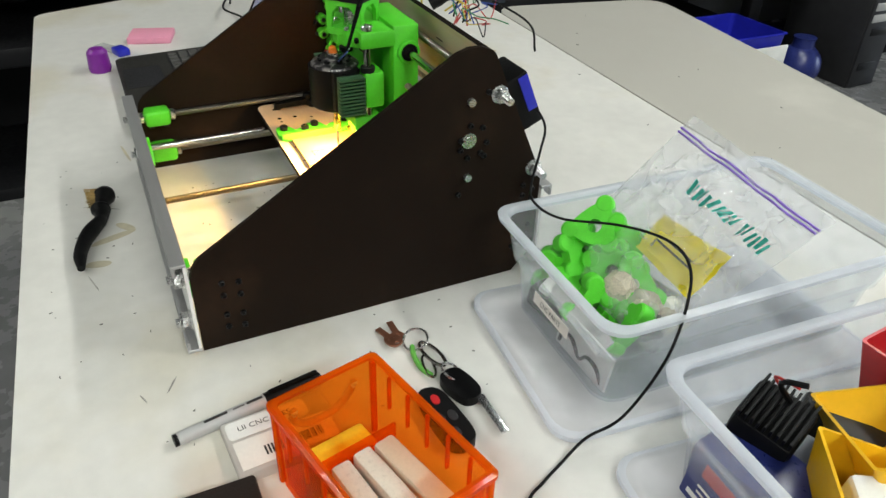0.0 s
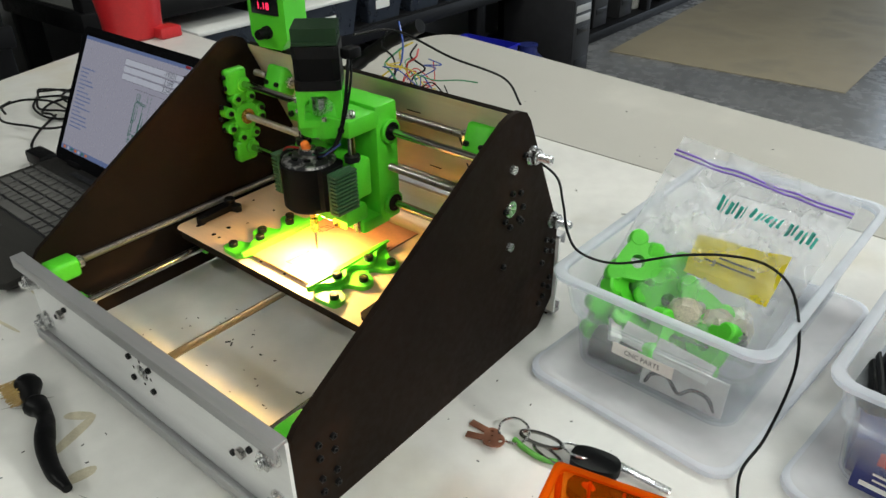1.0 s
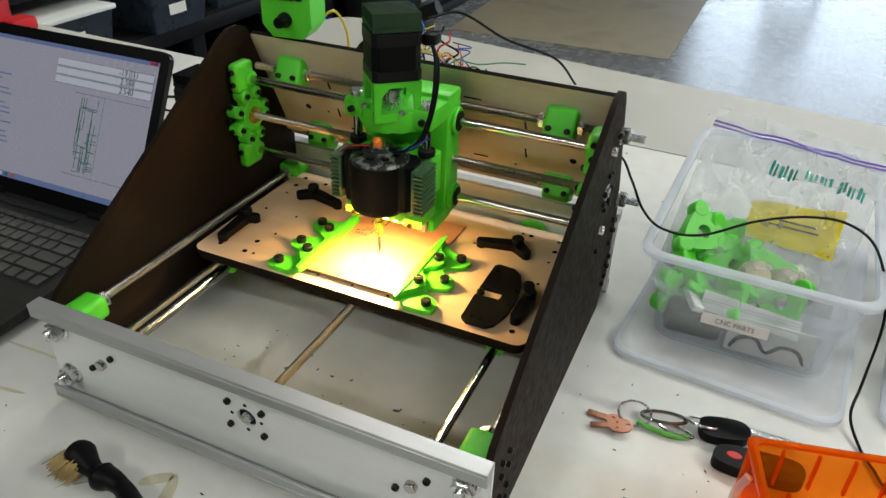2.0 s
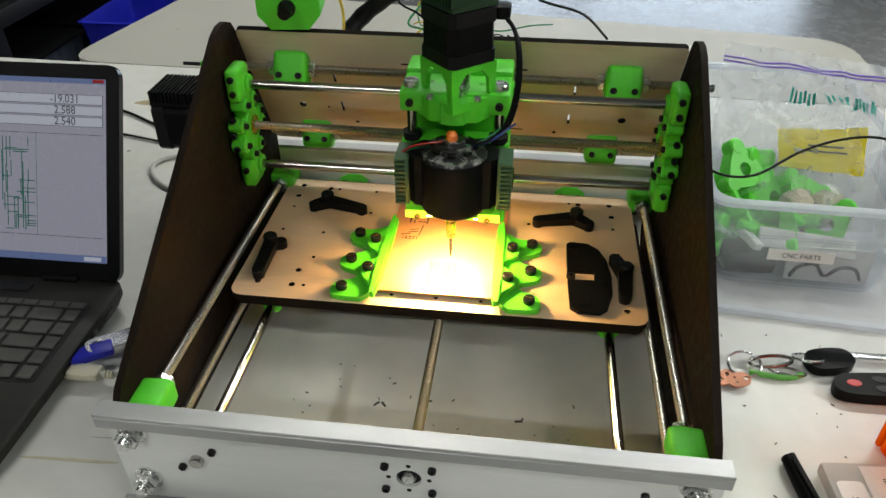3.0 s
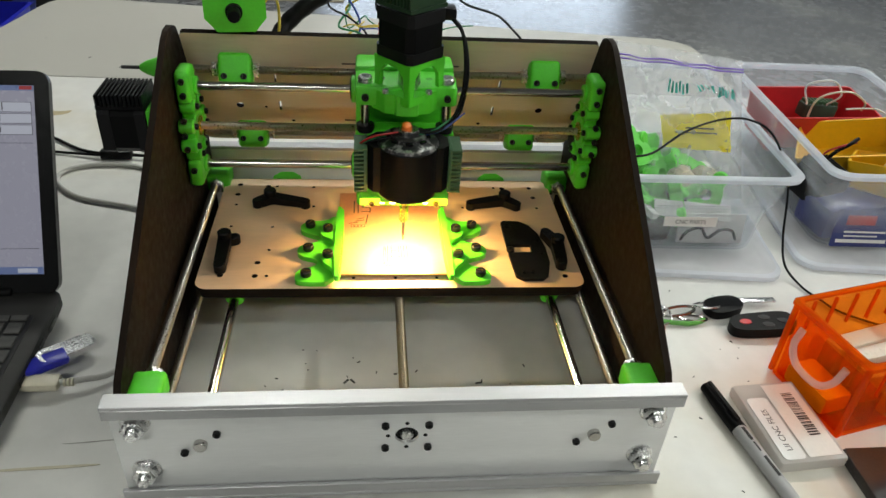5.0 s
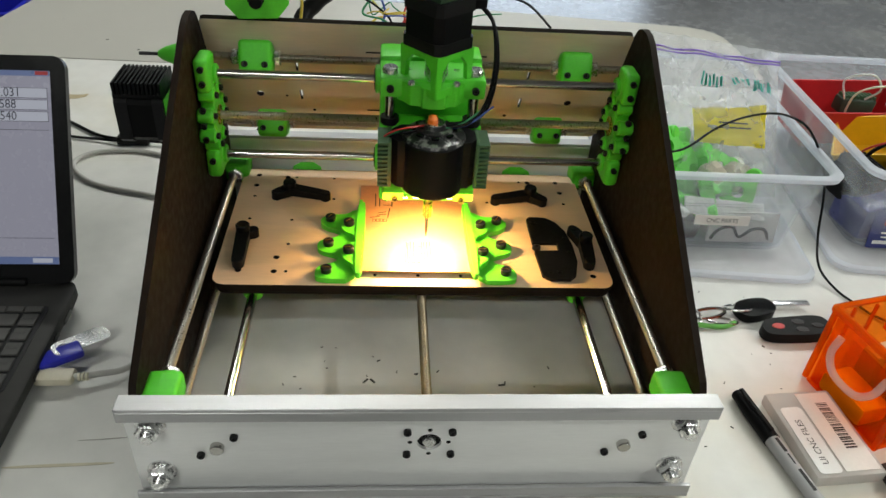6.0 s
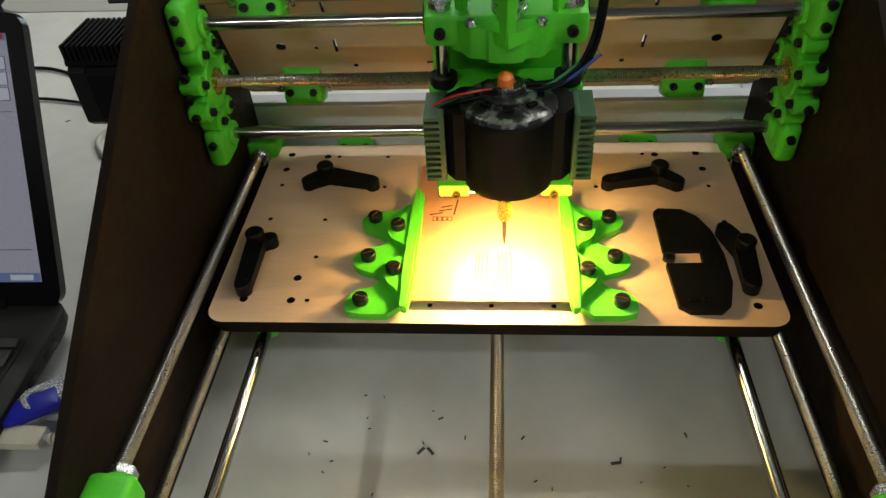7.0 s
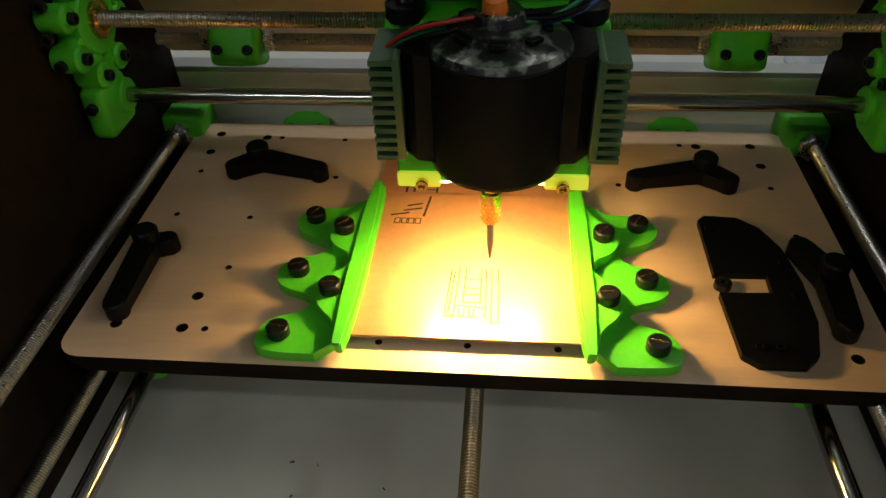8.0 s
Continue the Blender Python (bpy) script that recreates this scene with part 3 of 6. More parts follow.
# end plates that carry the cross rods: lobes round the screw bearing and a block at each rod
END_LOBES = [(0.0225, a, 0.0064) for a in (12, 62, 112, 158, 202, 248, 298, 348)]
for s in (-1, 1):
    xm = s * 0.1835
    inner = xm - s * 0.0065
    bm = B()
    cyl(bm, (xm + s * 0.006, 0.274, 0.1715), (inner, 0.274, 0.1715), 0.0165, 32, 0.0010)
    box(bm, (xm, 0.274, 0.2000), (0.0110, 0.013, 0.022), 0.003)
    box(bm, (xm, 0.274, 0.1450), (0.0110, 0.013, 0.020), 0.003)
    endp = part("end_plate", bm, GREEN, cnc, "green printed end plate with lobes round a bearing")
    for rr, a, w in END_LOBES:
        y, z = 0.272 + rr * math.cos(radians(a)), 0.1715 + rr * 1.12 * math.sin(radians(a))
        bm = B()
        cyl(bm, (xm + s * 0.006, y, z), (inner - s * 0.0012, y, z), w, 18, 0.0012)
        box(bm, (0, 0, 0), (0.0110, 0.014, 0.0092), 0.0020, Matrix.Translation((xm, 0.272 + (rr - 0.007) * math.cos(radians(a)), 0.1715 + (rr - 0.007) * 1.12 * math.sin(radians(a)))) @ pose(0, 0, 0, a))
        part("lobe", bm, GREEN, endp)
    for z, h in ((0.2145, 0.030), (0.1305, 0.027)):
        bm = B()
        box(bm, (xm - s * 0.0005, 0.268, z), (0.0130, 0.027, h), 0.0042, segments=3)
        cyl(bm, (xm, 0.274, 0.2105 if z > 0.2 else 0.1325), (xm - s * 0.0095, 0.274, 0.2105 if z > 0.2 else 0.1325), 0.0085, 24, 0.0008)
        part("rod_block", bm, GREEN, endp)
    stamp(endp, "cap_screw", cap_screw, BLACK_METAL, [facing(inner - s * 0.0010, 0.272 + rr * math.cos(radians(a)), 0.1715 + rr * 1.12 * math.sin(radians(a)), (-s, 0, 0)) for rr, a, w in END_LOBES] + [facing(xm - s * 0.0005, 0.2545, z, FRONT) for z in (0.2215, 0.2085, 0.1350)] + [facing(xm, 0.2430 + dy, z, FRONT) for z, dy in ((0.1755, 0.0002), (0.1615, 0.0022), (0.1885, 0.0035))])
    bm = B()
    lathe(bm, [(0.0090, 0), (0.0090, 0.0012), (0.0075, 0.0012), (0.0055, 0.0006), (0.0045, 0.0015)], facing(inner - s * 0.0002, 0.274, 0.1715, (-s, 0, 0)), 24)
    part("bearing", bm, BRASS, endp)

# the sliding bed and its bearings
bed_holes = [(-0.127, 0.165, 1), (-0.117, 0.165, 0), (-0.157, 0.166, 1), (-0.127, 0.185, 1), (-0.119, 0.205, 0), (-0.120, 0.244, 0), (-0.159, 0.245, 0), (-0.161, 0.305, 1), (-0.160, 0.285, 0), (-0.161, 0.325, 1), (-0.132, 0.322, 1), (-0.123, 0.322, 0), (-0.085, 0.321, 0), (-0.083, 0.282, 0), (-0.041, 0.1615, 0), (-0.004, 0.1615, 0), (0.033, 0.1615, 0), (0.069, 0.281, 0), (0.107, 0.322, 0), (0.116, 0.321, 1), (0.146, 0.322, 1), (0.147, 0.302, 1), (0.147, 0.281, 0), (0.149, 0.241, 0), (0.151, 0.163, 1)]
bm = B()
plate(bm, rounded(-0.1765, 0.1465, 0.1670, 0.338, 0.011), 0.0055, pose(0, 0, 0.0715), [circle(x, y, 0.0027 if big else 0.0016, 14) for x, y, big in bed_holes], 1)
bed = part("bed_plate", bm, [BED, CHAR], cnc, "tan plywood bed with drilled holes and charred edges", smooth=20)
bed.location = (0.0035, 0.0040, 0)
ON_BED = MACHINE @ pose(0.0035, 0.0040, 0)
bm = B()
plate(bm, rounded(-0.1745, 0.1490, 0.1650, 0.336, 0.010), 0.0060, pose(0, 0, 0.0652))
part("under_plate", bm, CHAR, bed)
for x in (-0.1453, 0.1383):
    for y in (0.172, 0.310):
        bm = B()
        box(bm, (x, y, 0.0612), (0.040, 0.022, 0.0078), 0.0024)
        cyl(bm, (x, y - 0.013, 0.0565), (x, y + 0.013, 0.0565), 0.0086, 24, 0.001)
        part("bearing_holder", bm, GREEN, bed)
bm = B()
box(bm, (0.003, 0.245, 0.0595), (0.034, 0.018, 0.0112), 0.002)
part("nut_holder", bm, GREEN, bed)
for x in (-0.142, 0.142):
    for y, s in ((0.0085, 1), (0.357, -1)):
        bm = B()
        w, top = (0.026, 0.068) if s > 0 else (0.018, 0.064)
        plate(bm, soften([(x - w * 0.9, 0.040), (x + w * 0.9, 0.040), (x + w, 0.052), (x + w * 0.46, top), (x - w * 0.46, top), (x - w, 0.052)], 2), 0.006, Matrix(((1, 0, 0, 0), (0, 0, s, y - s * 0.005), (0, 1, 0, 0), (0, 0, 0, 1))))
        part("rod_holder", bm, GREEN, cnc)
for x in (-0.112, 0.112):
    bm = B()
    tilted_plate(bm, soften([(x - 0.018, 0.345), (x + 0.018, 0.345), (x + 0.013, 0.3605), (x - 0.013, 0.3605)], 1), 0.050, lambda a, b: 0.064 + (b - 0.345) * 0.75)
    brace = part("corner_brace", bm, GREEN, cnc)
    stamp(brace, "cap_screw", cap_screw, BLACK_METAL, [facing(x + d, 0.351, 0.0685, (0, -0.6, 0.8)) for d in (-0.009, 0.009)])

# ---- the head: carriage, tower, stepper and spindle ----
HX = 0.0075
bm = B()
box(bm, (HX, 0.272, 0.176), (0.086, 0.030, 0.126), 0.003)
carriage = part("carriage", bm, GREEN, cnc, "green printed cross carriage")
for arm_name, arm_c, arm_s in (("top_arm", (HX, 0.244, 0.226), (0.0858, 0.046, 0.018)), ("foot", (HX, 0.252, 0.118), (0.0858, 0.040, 0.014))):
    bm = B()
    box(bm, arm_c, arm_s, 0.003)
    part(arm_name, bm, GREEN, carriage)
for z in (0.2105, 0.1325):
    bm = B()
    cyl(bm, (HX - 0.047, 0.274, z), (HX + 0.047, 0.274, z), 0.0125, 26, 0.001)
    part("bearing_sleeve", bm, GREEN, carriage)
for s in (-1, 1):
    for z in (0.2105, 0.1325):
        bm = B()
        lathe(bm, [(0.0092, 0), (0.0092, 0.0008), (0.0080, 0.0008), (0.0055, 0.0004), (0.0050, 0.001)], facing(HX + s * 0.0471, 0.274, z, (s, 0, 0)), 24)
        part("bearing", bm, BLACK, carriage)
for x in (HX - 0.0345, HX + 0.0345):
    bm = B()
    cyl(bm, (x, 0.231, 0.113), (x, 0.231, 0.2355), 0.0040, 20)
    part("guide_rod", bm, STEEL, carriage)
    bm = B()
    lathe(bm, [(0.0062, 0), (0.0062, 0.004), (0.0052, 0.0052), (0.003, 0.0052), (0.0028, 0.003), (0, 0.003)], pose(x, 0.231, 0.2352), 20, caps=False)
    part("cap_screw", bm, ZINC, carriage)
    bm = B()
    lathe(bm, [(0.0078, 0), (0.0078, 0.006), (0.0070, 0.006), (0.0068, 0.0055), (0.0045, 0.0055)], pose(x, 0.231, 0.1905), 22)
    part("bearing", bm, BLACK_METAL, carriage)
    bm = B()
    cap_screw(bm)
    bmesh.ops.transform(bm, matrix=facing(x, 0.221, 0.2255, FRONT) @ Matrix.Scale(1.1, 4), verts=bm.verts[:])
    part("cap_screw", bm, BLACK_METAL, carriage)

# flange and windowed tower under the stepper, turned on the corner
bm = B()
plate(bm, soften([(HX + x, y) for x, y in ((-0.026, 0.250), (-0.0300, 0.2240), (-0.0230, 0.2195), (-0.0190, 0.2120), (-0.0105, 0.2115), (-0.0080, 0.2060), (0.0080, 0.2060), (0.0105, 0.2115), (0.0190, 0.2120), (0.0230, 0.2195), (0.0300, 0.2240), (0.026, 0.250))], 1), 0.0170, pose(0, 0, 0.2150), [circle(HX, 0.228, 0.010, 18)])
tower = part("motor_bracket", bm, GREEN, cnc, "green printed motor tower with arched openings")
TURN45 = pose(HX + 0.002, 0.228, 0, 0, 0, 42)
for k in range(4):
    bm = B()
    wall_m = TURN45 @ pose(0, 0, 0, 0, 0, 90 * k) @ Matrix(((1, 0, 0, 0), (0, 0, -1, -0.0165), (0, 1, 0, 0), (0, 0, 0, 1)))
    plate(bm, [(-0.0195, 0.2255), (0.0195, 0.2255), (0.0205, 0.2605), (-0.0205, 0.2605)], 0.004, wall_m, [[(-0.0150, 0.2325), (0.0150, 0.2325), (0.0135, 0.2480), (0.0070, 0.2555), (-0.0070, 0.2555), (-0.0135, 0.2480)]])
    part("tower_wall", bm, GREEN, tower)
bm = B()
lathe(bm, [(0.0095, 0.2325), (0.0095, 0.237), (0.0085, 0.2375), (0.0085, 0.2385), (0.0095, 0.239), (0.0095, 0.249)], pose(HX + 0.002, 0.228, 0), 24)
part("coupling", bm, ZINC, tower, "shiny metal shaft coupling")
stamp(tower, "cap_screw", cap_screw, ZINC, [pose(HX + dx, dy, 0.2320) for dx, dy in ((-0.018, 0.215), (0.018, 0.215), (-0.020, 0.240), (0.020, 0.240))])


def stepper(m, parent_label, sink=True):
    """A square stepper with cut corners and a finned heat sink on its far end."""
    def octagon(h, c):
        return [(h, -h + c), (h, h - c), (h - c, h), (-h + c, h), (-h, h - c), (-h, -h + c), (-h + c, -h), (h - c, -h)]
    bm = B()
    plate(bm, octagon(0.0211, 0.004), 0.009, m)
    body = part("stepper_motor", bm, BLACK_METAL, cnc, parent_label)
    bm = B()
    plate(bm, octagon(0.0209, 0.006), 0.0205, m @ pose(0, 0, 0.009))
    part("stator", bm, BLACK, body)
    bm = B()
    plate(bm, octagon(0.0211, 0.004), 0.0105, m @ pose(0, 0, 0.0295))
    part("end_cap", bm, BLACK_METAL, body)
    if sink:
        bm = B()
        box(bm, (0, 0, 0.0422), (0.040, 0.040, 0.003), 0, m)
        hs = part("heat_sink", bm, FIN_DARK if sink == 1 else BLACK, body, "finned heat sink")
        bm = B()
        box(bm, (0, 0, 0.0497), (0.040, 0.0014, 0.012), 0)
        fin = finish(bm, "fin", FIN_DARK if sink == 1 else BLACK, 0)
        for i in range(11):
            part_at("fin", fin, hs, m @ pose(0, -0.018 + i * 0.0036, 0))
    return body


zmot = stepper(TURN45 @ pose(0, 0, 0.2607), "black stepper motor with a dark green heat sink")
stepper(Matrix.Translation((-0.2160, 0.268, 0.176)) @ pose(0, 0, 0, 0, -90, 0) @ pose(0, 0, 0, 0, 0, 0), "black stepper motor beside the side panel", 0)
bm = B()
box(bm, (-0.2060, 0.268, 0.176), (0.0196, 0.043, 0.043), 0.003)
part("motor_spacer", bm, GREEN, cnc)
bm = B()
box(bm, (-0.236, 0.268, 0.1985), (0.040, 0.040, 0.003))
xs = part("heat_sink", bm, BLACK, cnc, "black finned heat sink on the stepper")
bm = B()
box(bm, (0, 0, 0.005), (0.0018, 0.040, 0.010))
fin_x = finish(bm, "fin", BLACK, 0)
for i in range(12):
    part_at("fin", fin_x, xs, pose(-0.2545 + i * 0.0034, 0.268, 0.200))
bm = B()
lathe(bm, [(0.0085, 0), (0.0095, 0.004), (0.0095, 0.014), (0.0060, 0.024), (0.0028, 0.029)], facing(-0.2005, 0.304, 0.2140, LEFT), 20)
knob = part("rod_cone", bm, GREEN, cnc, "green printed cone on the bar end")
bm = B()
cyl(bm, (-0.228, 0.304, 0.2140), (-0.246, 0.304, 0.2140), 0.0016, 12)
part("tip", bm, GREY_DARK, knob)

# spindle: barrel with two clamped ears and finned sinks
SX, SY = 0.0092, 0.205
bm = B()
box(bm, (HX, 0.236, 0.172), (0.086, 0.022, 0.040), 0.003)
box(bm, (HX, 0.228, 0.134), (0.080, 0.030, 0.018), 0.004)
slider = part("spindle_holder", bm, GREEN, cnc, "green printed spindle slide lit yellow from below")
bm = B()
outline = [(-0.0345, 0.216), (-0.0345, 0.201), (-0.0295, 0.1945), (-0.0235, 0.1935)] + [(0.0260 * math.cos(radians(a)), SY + 0.0290 * math.sin(radians(a))) for a in range(212, 329, 8)] + [(0.0235, 0.1935), (0.0295, 0.1945), (0.0345, 0.201), (0.0345, 0.216), (0.0260, 0.2245), (-0.0260, 0.2245)]
plate(bm, [(SX + x, y) for x, y in outline], 0.0430, pose(0, 0, 0.1440))
lathe(bm, [(0.0210, 0.1385), (0.0255, 0.1410), (0.0262, 0.1445)], pose(SX, SY - 0.001, 0), 32)
spindle = part("spindle", bm, BLACK, cnc, "black spindle motor clamped in the slide", smooth=30)
spindle.location.z = 0.005
bm = B()
lathe(bm, [(0.0262, 0.1870), (0.0250, 0.1895), (0.0190, 0.1910), (0.0150, 0.1935), (0.0150, 0.1950), (0.0095, 0.1955), (0.0085, 0.1985), (0.0060, 0.1990), (0.0055, 0.1965), (0.0025, 0.1965), (0.0025, 0.2005), (0.0, 0.2005)], pose(SX, SY, 0), 32, caps=False)
bell = part("end_bell", bm, BELL, spindle, "worn metal motor end with bearing")
bm = B()
lathe(bm, [(0.0078, 0.1985), (0.0078, 0.2000), (0.0050, 0.2000), (0.0050, 0.1988)], pose(SX, SY, 0), 24)
part("bearing", bm, ZINC, bell)
stamp(bell, "vent", lambda b: box(b, (0, 0.0168, 0), (0.0062, 0.0035, 0.0020), 0.0006), BLACK_GLOSS, [pose(SX, SY, 0.1932, 0, 0, a) for a in range(0, 360, 45)])
stamp(spindle, "cap_screw", lambda b: (cap_screw(b), cyl(b, (0, 0, -0.006), (0, 0, 0.0004), 0.0040, 16)), BLACK_METAL, [facing(SX + dx, 0.2000, z, (0.0, -1, 0)) for dx in (-0.0290, 0.0290) for z in (0.1505, 0.1800)])
for s in (-1, 1):
    bm = B()
    box(bm, (SX + s * 0.0360, 0.2095, 0.1640), (0.0030, 0.0280, 0.0420), 0.0005)
    hs = part("heat_sink", bm, GREEN_DARK, spindle, "dark green finned heat sink")
    bm = B()
    box(bm, (s * 0.0415, 0.2095, 0), (0.0085, 0.0280, 0.0020))
    fin = finish(bm, "fin", GREEN_DARK, 0)
    for i in range(11):
        part_at("fin", fin, hs, pose(SX, 0, 0.1442 + i * 0.0039))
bm = B()
lathe(bm, [(0.0034, 0.1390), (0.0034, 0.1238), (0.0042, 0.1230), (0.0042, 0.1092), (0.0034, 0.1076), (0.0012, 0.1074)], pose(SX - 0.002, SY, 0), 20)
part("collet", bm, BRASS, spindle, "brass collet")
bm = B()
lathe(bm, [(0.0015, 0.1085), (0.0015, 0.0950), (0.0004, 0.0868)], pose(SX - 0.002, SY, 0), 12)
part("cutter", bm, BLACK_METAL, spindle, "dark steel engraving cutter")
# lamps under the slide
bm = B()
plate(bm, circle(SX, 0.222, 0.0012, 10), 0.0002, pose(0, 0, 0.1240))
part("lamp_board", bm, WHITE, slider)
bm = B()
box(bm, (0, 0, 0), (0.005, 0.005, 0.0016), 0.0004)
led_me = finish(bm, "led", LED, 0)
for k in range(7):
    part_at("led", led_me, slider, pose(HX - 0.030 + 0.010 * k, 0.2190, 0.1241))
# glow of the lamp-lit green slide ears, put in as emissive pads
for s in (-1, 1):
    bm = B()
    box(bm, (HX + s * 0.0305, 0.2118, 0.1285), (0.0180, 0.0024, 0.0070), 0.0010)
    ear = part("lamp_lens", bm, EAR_GLOW, slider, "pale yellow glow on the lamp-lit slide ear")
    stamp(ear, "cap_screw", cap_screw, BRASS, [facing(HX + s * 0.0290, 0.2104, 0.1275, FRONT)])
    area_lamp("spindle_lamp", look((HX + s * 0.016, 0.1990, 0.1215), (SX + s * 0.008, 0.1945, 0.080)), 0.014, 0.010, 0.95, (1.0, 0.62, 0.20)).data.spread = radians(168)

# head wiring
for pts, r, mt in (
    ([(HX + 0.034, 0.236, 0.292), (HX + 0.044, 0.224, 0.280), (HX + 0.047, 0.214, 0.250), (HX + 0.042, 0.207, 0.222), (HX + 0.030, 0.204, 0.207), (HX + 0.008, 0.208, 0.201)], 0.0016, BLACK),
    ([(HX + 0.034, 0.238, 0.290), (HX + 0.046, 0.226, 0.276), (HX + 0.049, 0.213, 0.246), (HX + 0.042, 0.205, 0.216), (HX + 0.024, 0.202, 0.204), (HX + 0.002, 0.206, 0.200)], 0.0012, BLACK),
    ([(HX + 0.048, 0.205, 0.220), (HX + 0.030, 0.202, 0.206), (HX + 0.014, 0.206, 0.198)], 0.0009, WIRE_BLUE),
    ([(HX + 0.046, 0.207, 0.222), (HX + 0.020, 0.203, 0.203), (HX - 0.006, 0.205, 0.199), (HX - 0.024, 0.206, 0.196), (HX - 0.038, 0.208, 0.188)], 0.0009, WIRE_GREEN),
    ([(HX + 0.004, 0.205, 0.203), (HX - 0.014, 0.203, 0.201), (HX - 0.030, 0.205, 0.196), (HX - 0.042, 0.209, 0.186)], 0.0009, WIRE_RED),
    ([(HX + 0.006, 0.206, 0.202), (HX - 0.012, 0.201, 0.199), (HX - 0.030, 0.203, 0.193), (HX - 0.042, 0.212, 0.182)], 0.0011, BLACK),
):
    bm = B()
    sweep(bm, pts, r)
    part("wire", bm, mt, cnc)
bm = B()
lathe(bm, [(0.0030, -0.005), (0.0045, 0.0), (0.0040, 0.005), (0.0015, 0.007)], pose(HX, 0.2045, 0.2045, 15), 14)
part("wire_cap", bm, ORANGE_SOLID, cnc, "orange wire connector")
bm = B()
box(bm, (HX + 0.033, 0.240, 0.293), (0.012, 0.016, 0.010), 0.002, None)
part("connector", bm, BLACK, cnc)
bm = B()
sweep(bm, [(-0.118, 0.378, 0.205), (-0.110, 0.405, 0.222), (-0.080, 0.420, 0.245), (-0.036, 0.424, 0.268)], 0.0085, 16, taper=lambda t: 1.0 + 0.05 * math.sin(t * 110))
part("cable_sleeve", bm, BLACK, cnc, "thick black cable sleeve")

# voltmeter on the back panel
meter = part("meter_box", (lambda b: (plate(b, [(-0.026, 0.012), (-0.016, 0.0), (0.016, 0.0), (0.026, 0.012), (0.026, 0.068), (0.016, 0.078), (-0.018, 0.078), (-0.026, 0.070)], 0.034, Matrix(((1, 0, 0, 0), (0, 0, -1, 0.034), (0, 1, 0, 0), (0, 0, 0, 1)))), b)[1])(B()), GREEN, cnc, "green printed meter box with a red digital display")
METER = pose(-0.138, 0.290, 0.254, 0, 0, 8)
meter.matrix_local = METER
bm = B()
box(bm, (-0.001, -0.0008, 0.052), (0.038, 0.0020, 0.030), 0.0006)
part("display", bm, BLACK_GLOSS, meter)
for body, z in (("12.4", 0.0590), ("1.18", 0.0460)):
    text_part("digits", body, 0.0105, DIGITS, meter, Matrix(((1, 0, 0, -0.002), (0, 0, -1, -0.0021), (0, 1, 0, z), (0, 0, 0, 1))))
bm = B()
lathe(bm, [(0.0072, 0), (0.0070, 0.004), (0.0058, 0.0045), (0.0054, 0.015), (0.0048, 0.016)], facing(-0.001, 0, 0.018, FRONT), 20)
part("knob", bm, BLACK, meter)
bm = B()
sweep(bm, [(0.020, 0.030, 0.012), (0.034, 0.040, 0.020), (0.038, 0.060, -0.010), (0.030, 0.075, -0.060)], 0.0014)
part("wire", bm, WIRE_YELLOW, meter)
# control box and loose wiring behind the plywood
bm = B()
box(bm, (0.142, 0.036, 0.024), (0.048, 0.062, 0.028), 0.003, back_m @ pose(0, 0.028, 0.0))
ctrl = part("control_box", bm, BLACK, cnc, "black control box with a blue band")
bm = B()
box(bm, (0.1662, 0.044, 0.031), (0.0018, 0.040, 0.011), 0.0005, back_m @ pose(0, 0.028, 0.0))
part("band", bm, BLUE, ctrl)
rng = random.Random(4)
for k in range(10):
    p = Vector((-0.015 + 0.060 * rng.random(), 0.355 + 0.02 * rng.random(), 0.225))
    pts = [p]
    for j in range(4):
        p = p + Vector((rng.uniform(-0.03, 0.03), rng.uniform(-0.004, 0.016), rng.uniform(-0.016, 0.026)))
        p.z = min(max(p.z, 0.20), 0.238)
        p.y = max(p.y, 0.345)
        pts.append(p.copy())
    bm = B()
    sweep(bm, pts, 0.0007, 6, 6)
    part("wire", bm, (WIRE_RED, WIRE_BLUE, WIRE_GREEN, WIRE_YELLOW, BLACK, WIRE_RED)[k % 6], cnc)

for k in range(6):
    p = Vector((-0.055 + 0.012 * k, 0.368, 0.215))
    pts = [p]
    for j in range(4):
        p = p + Vector((rng.uniform(-0.022, 0.018), rng.uniform(0.000, 0.016), rng.uniform(0.000, 0.016)))
        pts.append(p.copy())
    bm = B()
    sweep(bm, pts, 0.0011, 6, 6)
    part("wire", bm, (WIRE_YELLOW, WIRE_BLUE, BLACK, WIRE_GREEN, BLACK, WIRE_RED)[k], cnc)
bm = B()
sweep(bm, [(HX + 0.020, 0.258, 0.303), (HX + 0.034, 0.300, 0.300), (HX + 0.060, 0.350, 0.268), (HX + 0.100, 0.385, 0.246), (HX + 0.125, 0.380, 0.225)], 0.0012)
part("wire", bm, BLACK, cnc)

# ---- on the bed ----
def board(name, x0, y0, x1, y1, z, label):
    t = thing(name, ON_BED @ pose((x0 + x1) / 2, (y0 + y1) / 2, z), label, "circuit board", group="copper boards")
    w, h = (x1 - x0) / 2, (y1 - y0) / 2
    bm = B()
    plate(bm, [(-w, -h), (w, -h), (w, h), (-w, h)], 0.0014)
    part("core", bm, FR4, t, smooth=0)
    bm = B()
    plate(bm, [(-w, -h), (w, -h), (w, h), (-w, h)], 0.0001, pose(0, 0, 0.0014))
    part("copper_face", bm, COPPER, t, smooth=0)
    return t


